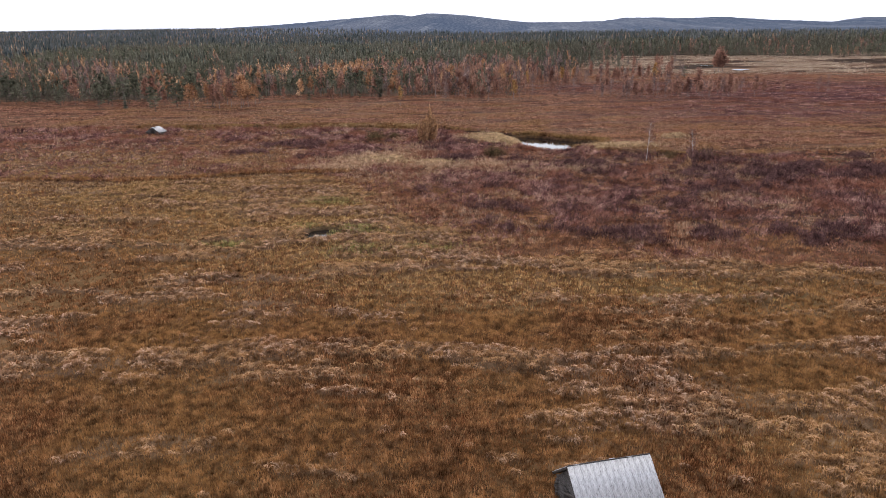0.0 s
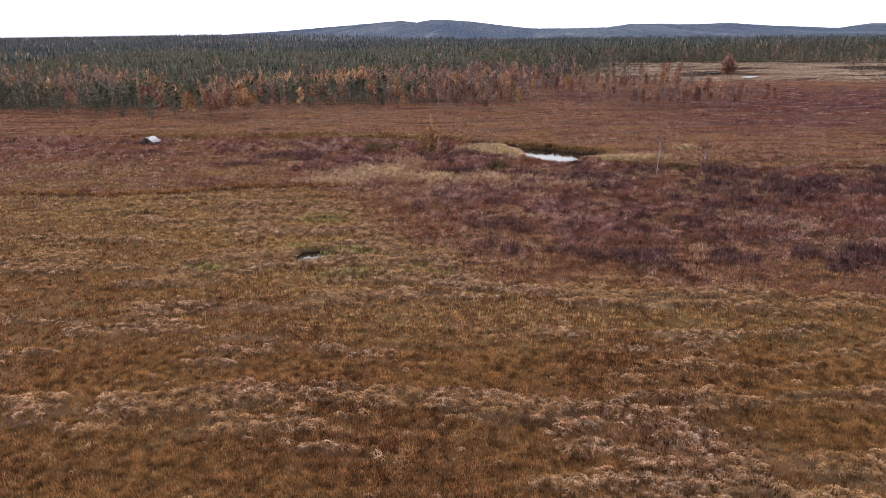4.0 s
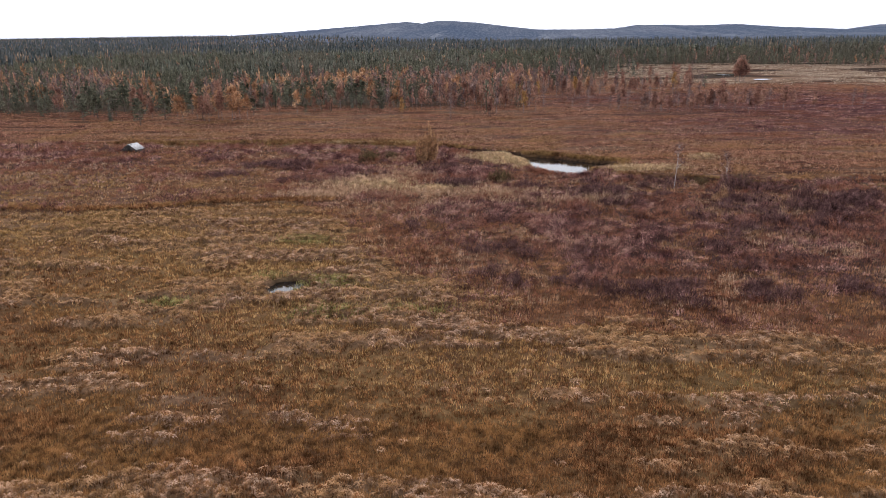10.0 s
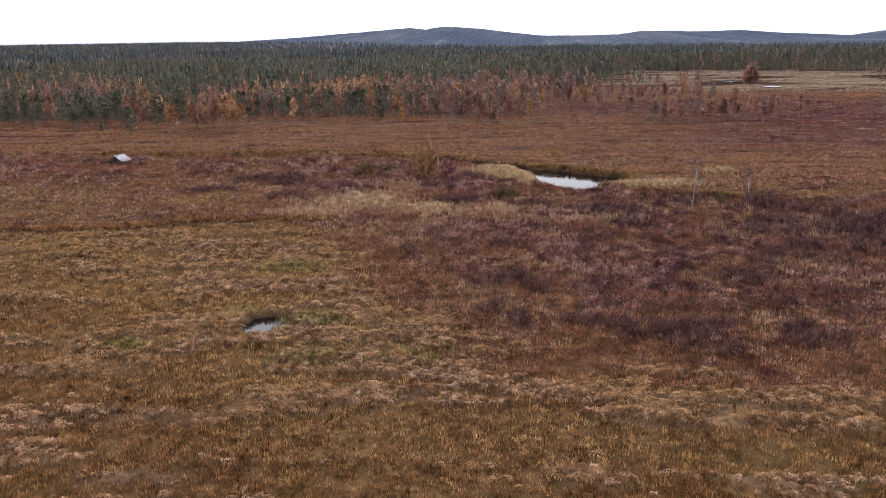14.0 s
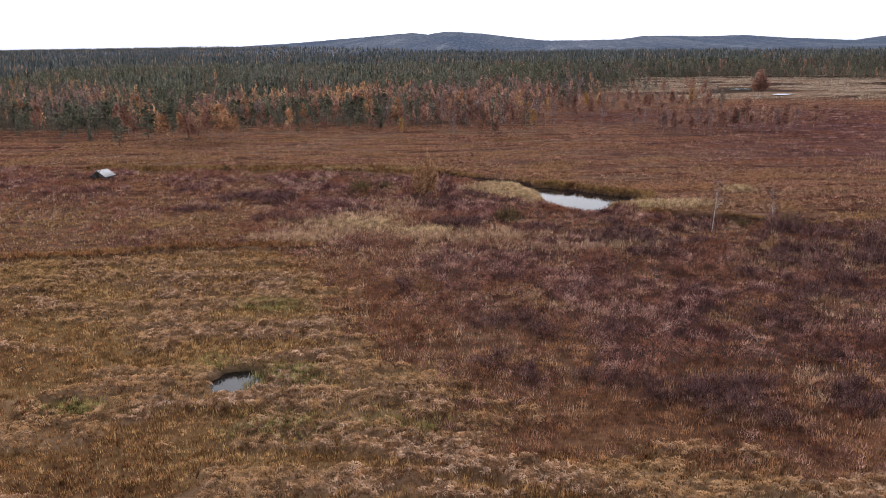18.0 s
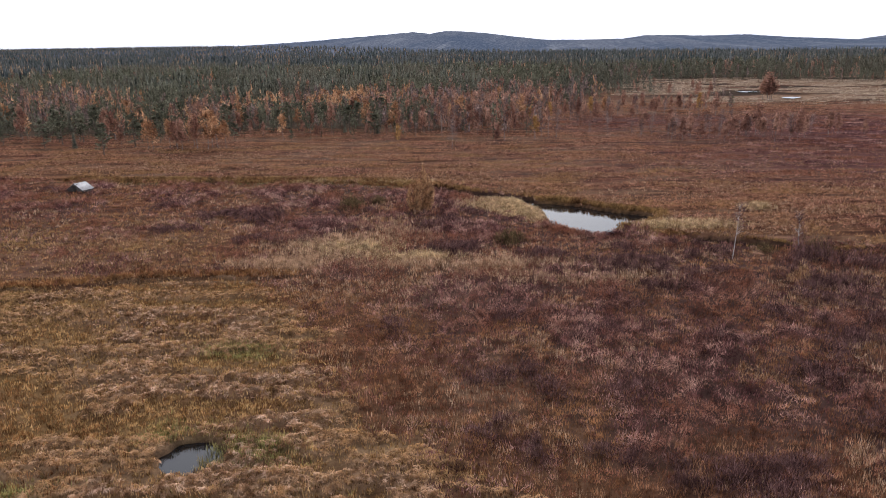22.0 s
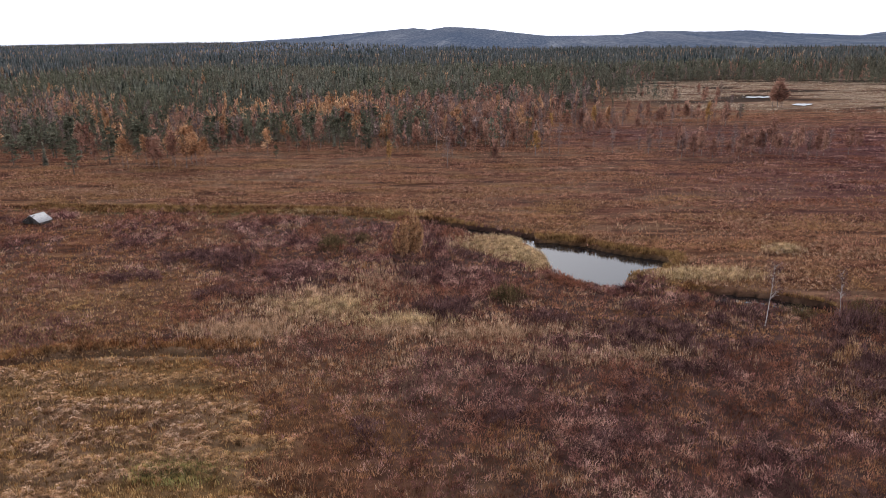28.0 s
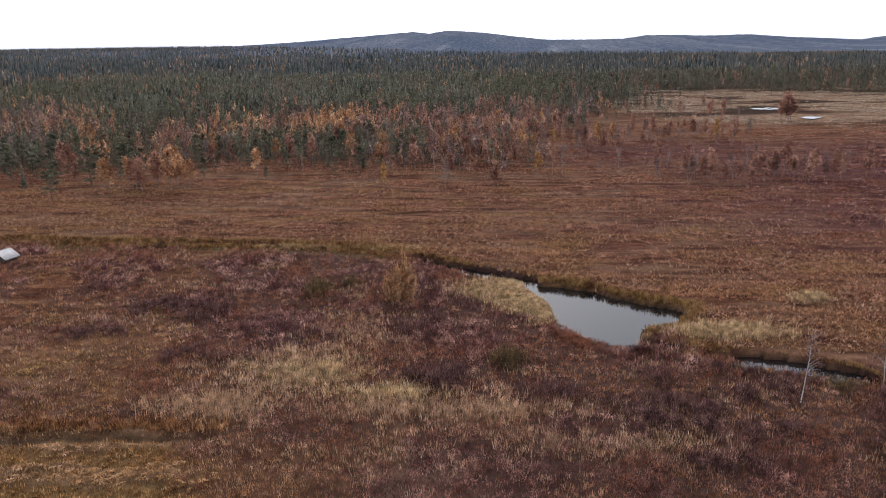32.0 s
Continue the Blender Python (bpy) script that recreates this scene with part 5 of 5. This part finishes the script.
x, y, z, far = scatter(60000, *NEAR, lambda x, y, q: 0.9 * q["green"], r, 1.0)
stuff("green_grass", *upright(x, y, z, 0.35 + 0.2 * r.uniform(size=len(x)), grow(far, 0.055), 0.4, 6, 0.3, r), GREEN, "green and olive grass round the wet spots", "grass")
x, y, z, far = scatter(60000, (-42, 4), (82, 118), lambda x, y, q: np.clip(1.3 * q["green"], 0, 1), r)
stuff("wet_spot_grass", *upright(x, y, z, 0.3 + 0.25 * r.uniform(size=len(x)), grow(far, 0.06), 0.4, 4, 0.22, r), GREEN, "bright green grass on the wet spots", "grass")
n = 130
x, y = r.uniform(-21.6, -19.2, n), r.uniform(91.6, 95.2, n)
stuff("pond_sedge", *upright(x, y, np.full(n, -0.55), 0.5 + 0.3 * r.uniform(size=n), np.full(n, 0.05), 0.3, 6, 0.25, r), GREEN, "green sedge standing in the small pond", "grass")
x, y = r.uniform(-100, 60, 150000), r.uniform(125, 206, 150000)
cut = channel(x, y)
wet = np.minimum.reduce([along(x, y, CREEK_UP)[0], along(x, y, CREEK_DOWN[:8])[0], np.abs(inside(x, y, POOL))])
keep = (cut < 0.1) & (wet < 3.2) & (r.uniform(size=len(x)) < step(3.2, 1.2, wet) * np.where((x > -6) & (y < 172 - 0.9 * np.abs(x - 5)), 0.25, 1.0)) & (inside(x, y, POOL) < 0) & (zones(x, y)["reed"] < 0.3) & ~((x > -15) & (x < -3) & (y < np.interp(x, [-15.8, -5.8, 2.6], [191.6, 184.6, 180])))
x, y = x[keep], y[keep]
stuff("bank_sedge", *upright(x, y, height(x, y), 0.3 + 0.3 * fbm(x, y, 3, 2, 163) + 0.4 * step(-1, 1, y - np.interp(x, [-16, 3, 12, 24, 30], [192, 180, 174, 167, 157])), np.full(len(x), 0.11), 0.45, 7, 0.35, r), BANK, "olive-brown sedge along the creek banks", "grass")
FARTHER = ((-220, 220), (158, 390))
x, y, z, far = scatter(470000, *FARTHER, lambda x, y, q: q["beyond"] * (1 - q["forest"]) * (1 - q["marsh"]) * (0.12 + 0.88 * step(-0.06, 0.16, swells(x * 0.7, y * 0.8))), r, 0.55)
plum = zones(x, y)["purple"] > 0.15 + 0.45 * r.uniform(size=len(x))
for name, sel, material, label in (("heath", ~plum, HEATH, "rusty heath and cotton grass beyond the creek"), ("purple_heath", plum, TWIG, "purple-brown dwarf birch heath beyond the creek")):
    stuff(name, *upright(x[sel], y[sel], z[sel], 0.18 + 0.3 * fbm(x[sel], y[sel], 5, 2, 153), 0.12 + 0.0004 * y[sel], 1.3, 4, 0.6, r, 2.6), material, label, "heath")
n = 90000
x, y = r.uniform(48, 300, n), r.uniform(355, 600, n)
z = zones(x, y)
keep = (r.uniform(size=n) < z["marsh"] * (1 - z["forest"]) * (0.02 + 0.98 * step(0.44, 0.56, fbm(x * 0.28, y, 9, 3, 61)) * step(0.3, 0.55, fbm(x * 0.5, y, 5, 2, 63)))) & (np.abs(x - 131) + np.abs(y - 428) > 34)
x, y = x[keep], y[keep]
stuff("marsh_grass", *upright(x, y, height(x, y), 0.35 + 0.35 * fbm(x, y, 8, 2, 65), np.full(len(x), 0.34), 0.6, 3, 0.9, r), MARSH, "straw-coloured cotton grass in strips on the marsh", "grass")
n = 4200
x, y = r.uniform(4, 24, n), r.uniform(148, 164, n)
gap = -inside(x, y, POOL)
keep = (gap > 0.7) & (gap < 4.5) & (y < np.interp(x, [4, 13, 17, 24], [164, 160, 155, 153])) & (channel(x, y) < 0.1) & (r.uniform(size=n) < step(4.5, 0.8, gap))
x, y = x[keep], y[keep]
stuff("pool_edge_scrub", *twiggy(x, y, height(x, y), 0.4 + 0.6 * fbm(x, y, 1.5, 2, 161), r.uniform(0.2, 0.45, len(x)), 12, 0.3, np.full(len(x), 0.03), r), TWIG, "purple-brown scrub on the near edge of the pool", "shrubs")
n = 26000
x, y = r.uniform(-120, -27, n), r.uniform(121, 140, n)
gap = y - np.interp(x, [p[0] for p in DITCH], [p[1] for p in DITCH])
keep = (gap > 1.3) & (gap < 4.2) & (r.uniform(size=n) < step(4.2, 1.6, gap)) & (x > -0.76 * (y - 2) - 6) & (x < 0.62 * (y - 2) + 6)
x, y = x[keep], y[keep]
stuff("ditch_grass", *upright(x, y, height(x, y), 0.42 + 0.35 * fbm(x, y, 3, 2, 165), np.full(len(x), 0.09), 0.4, 6, 0.3, r), SEDGE, "tall orange-brown grass along the ditch", "grass")
x, y, z, far = scatter(200000, (-130, 130), (150, 260), lambda x, y, q: q["beyond"] * (1 - q["forest"]) * (1 - q["purple"]) * step(0.46, 0.58, fbm(x * 0.3, y, 3.2, 3, 155)) * step(110, 20, y - np.interp(x, [-130, -57, 3, 24, 60, 130], [204, 199, 182, 157, 152, 156])), r, 0.6)
stuff("straw_strings", *upright(x, y, z, 0.3 + 0.3 * fbm(x, y, 5, 2, 157), 0.13 + 0.0 * x, 1.3, 4, 0.55, r, 2.8), TUSSOCK, "pale straw strings on the heath beyond the creek", "grass")
x, y, z, far = scatter(330000, (-125, -34), (84, 172), lambda x, y, q: q["west"] * (0.9 * q["straw"] + 0.3 * q["left"]) * (0.25 + 0.75 * step(0.4, 0.56, fbm(x * 0.3, y, 2.2, 3, 167))), r)
stuff("straw_mat", *upright(x, y, z, 0.24 + 0.22 * fbm(x, y, 3, 2, 169), grow(far, 0.11), 0.9, 4, 0.4, r), MAT, "tan matted straw in streaks along the ditch", "grass")
x, y = (np.concatenate(v) for v in zip(*[(cx + wx * r.normal(0, 0.5, n), cy + wy * r.normal(0, 0.5, n)) for cx, cy, wx, wy, n in (
    (-1.2, 175.4, 5.5, 3.2, 2000), (2.0, 171, 3.2, 3.8, 1300), (4.8, 166.4, 2.2, 3.4, 700), (27, 160.8, 6, 2.2, 900), (-22, 147, 7, 3, 420), (-13, 142, 6, 2, 260), (41.6, 173.6, 2.2, 1.2, 300), (-31, 196.4, 14, 0.9, 420))]))
keep = (channel(x, y) < 0.2) & (inside(x, y, POOL) < -0.3)
x, y = x[keep], y[keep]
stuff("sedge_mounds", *upright(x, y, height(x, y), 0.55 + 0.6 * fbm(x, y, 2.5, 2, 173), 0.075 + 0.0 * x, 0.6, 9, 0.42, r), MOUND, "bright straw-yellow sedge mounds by the pool", "grass")
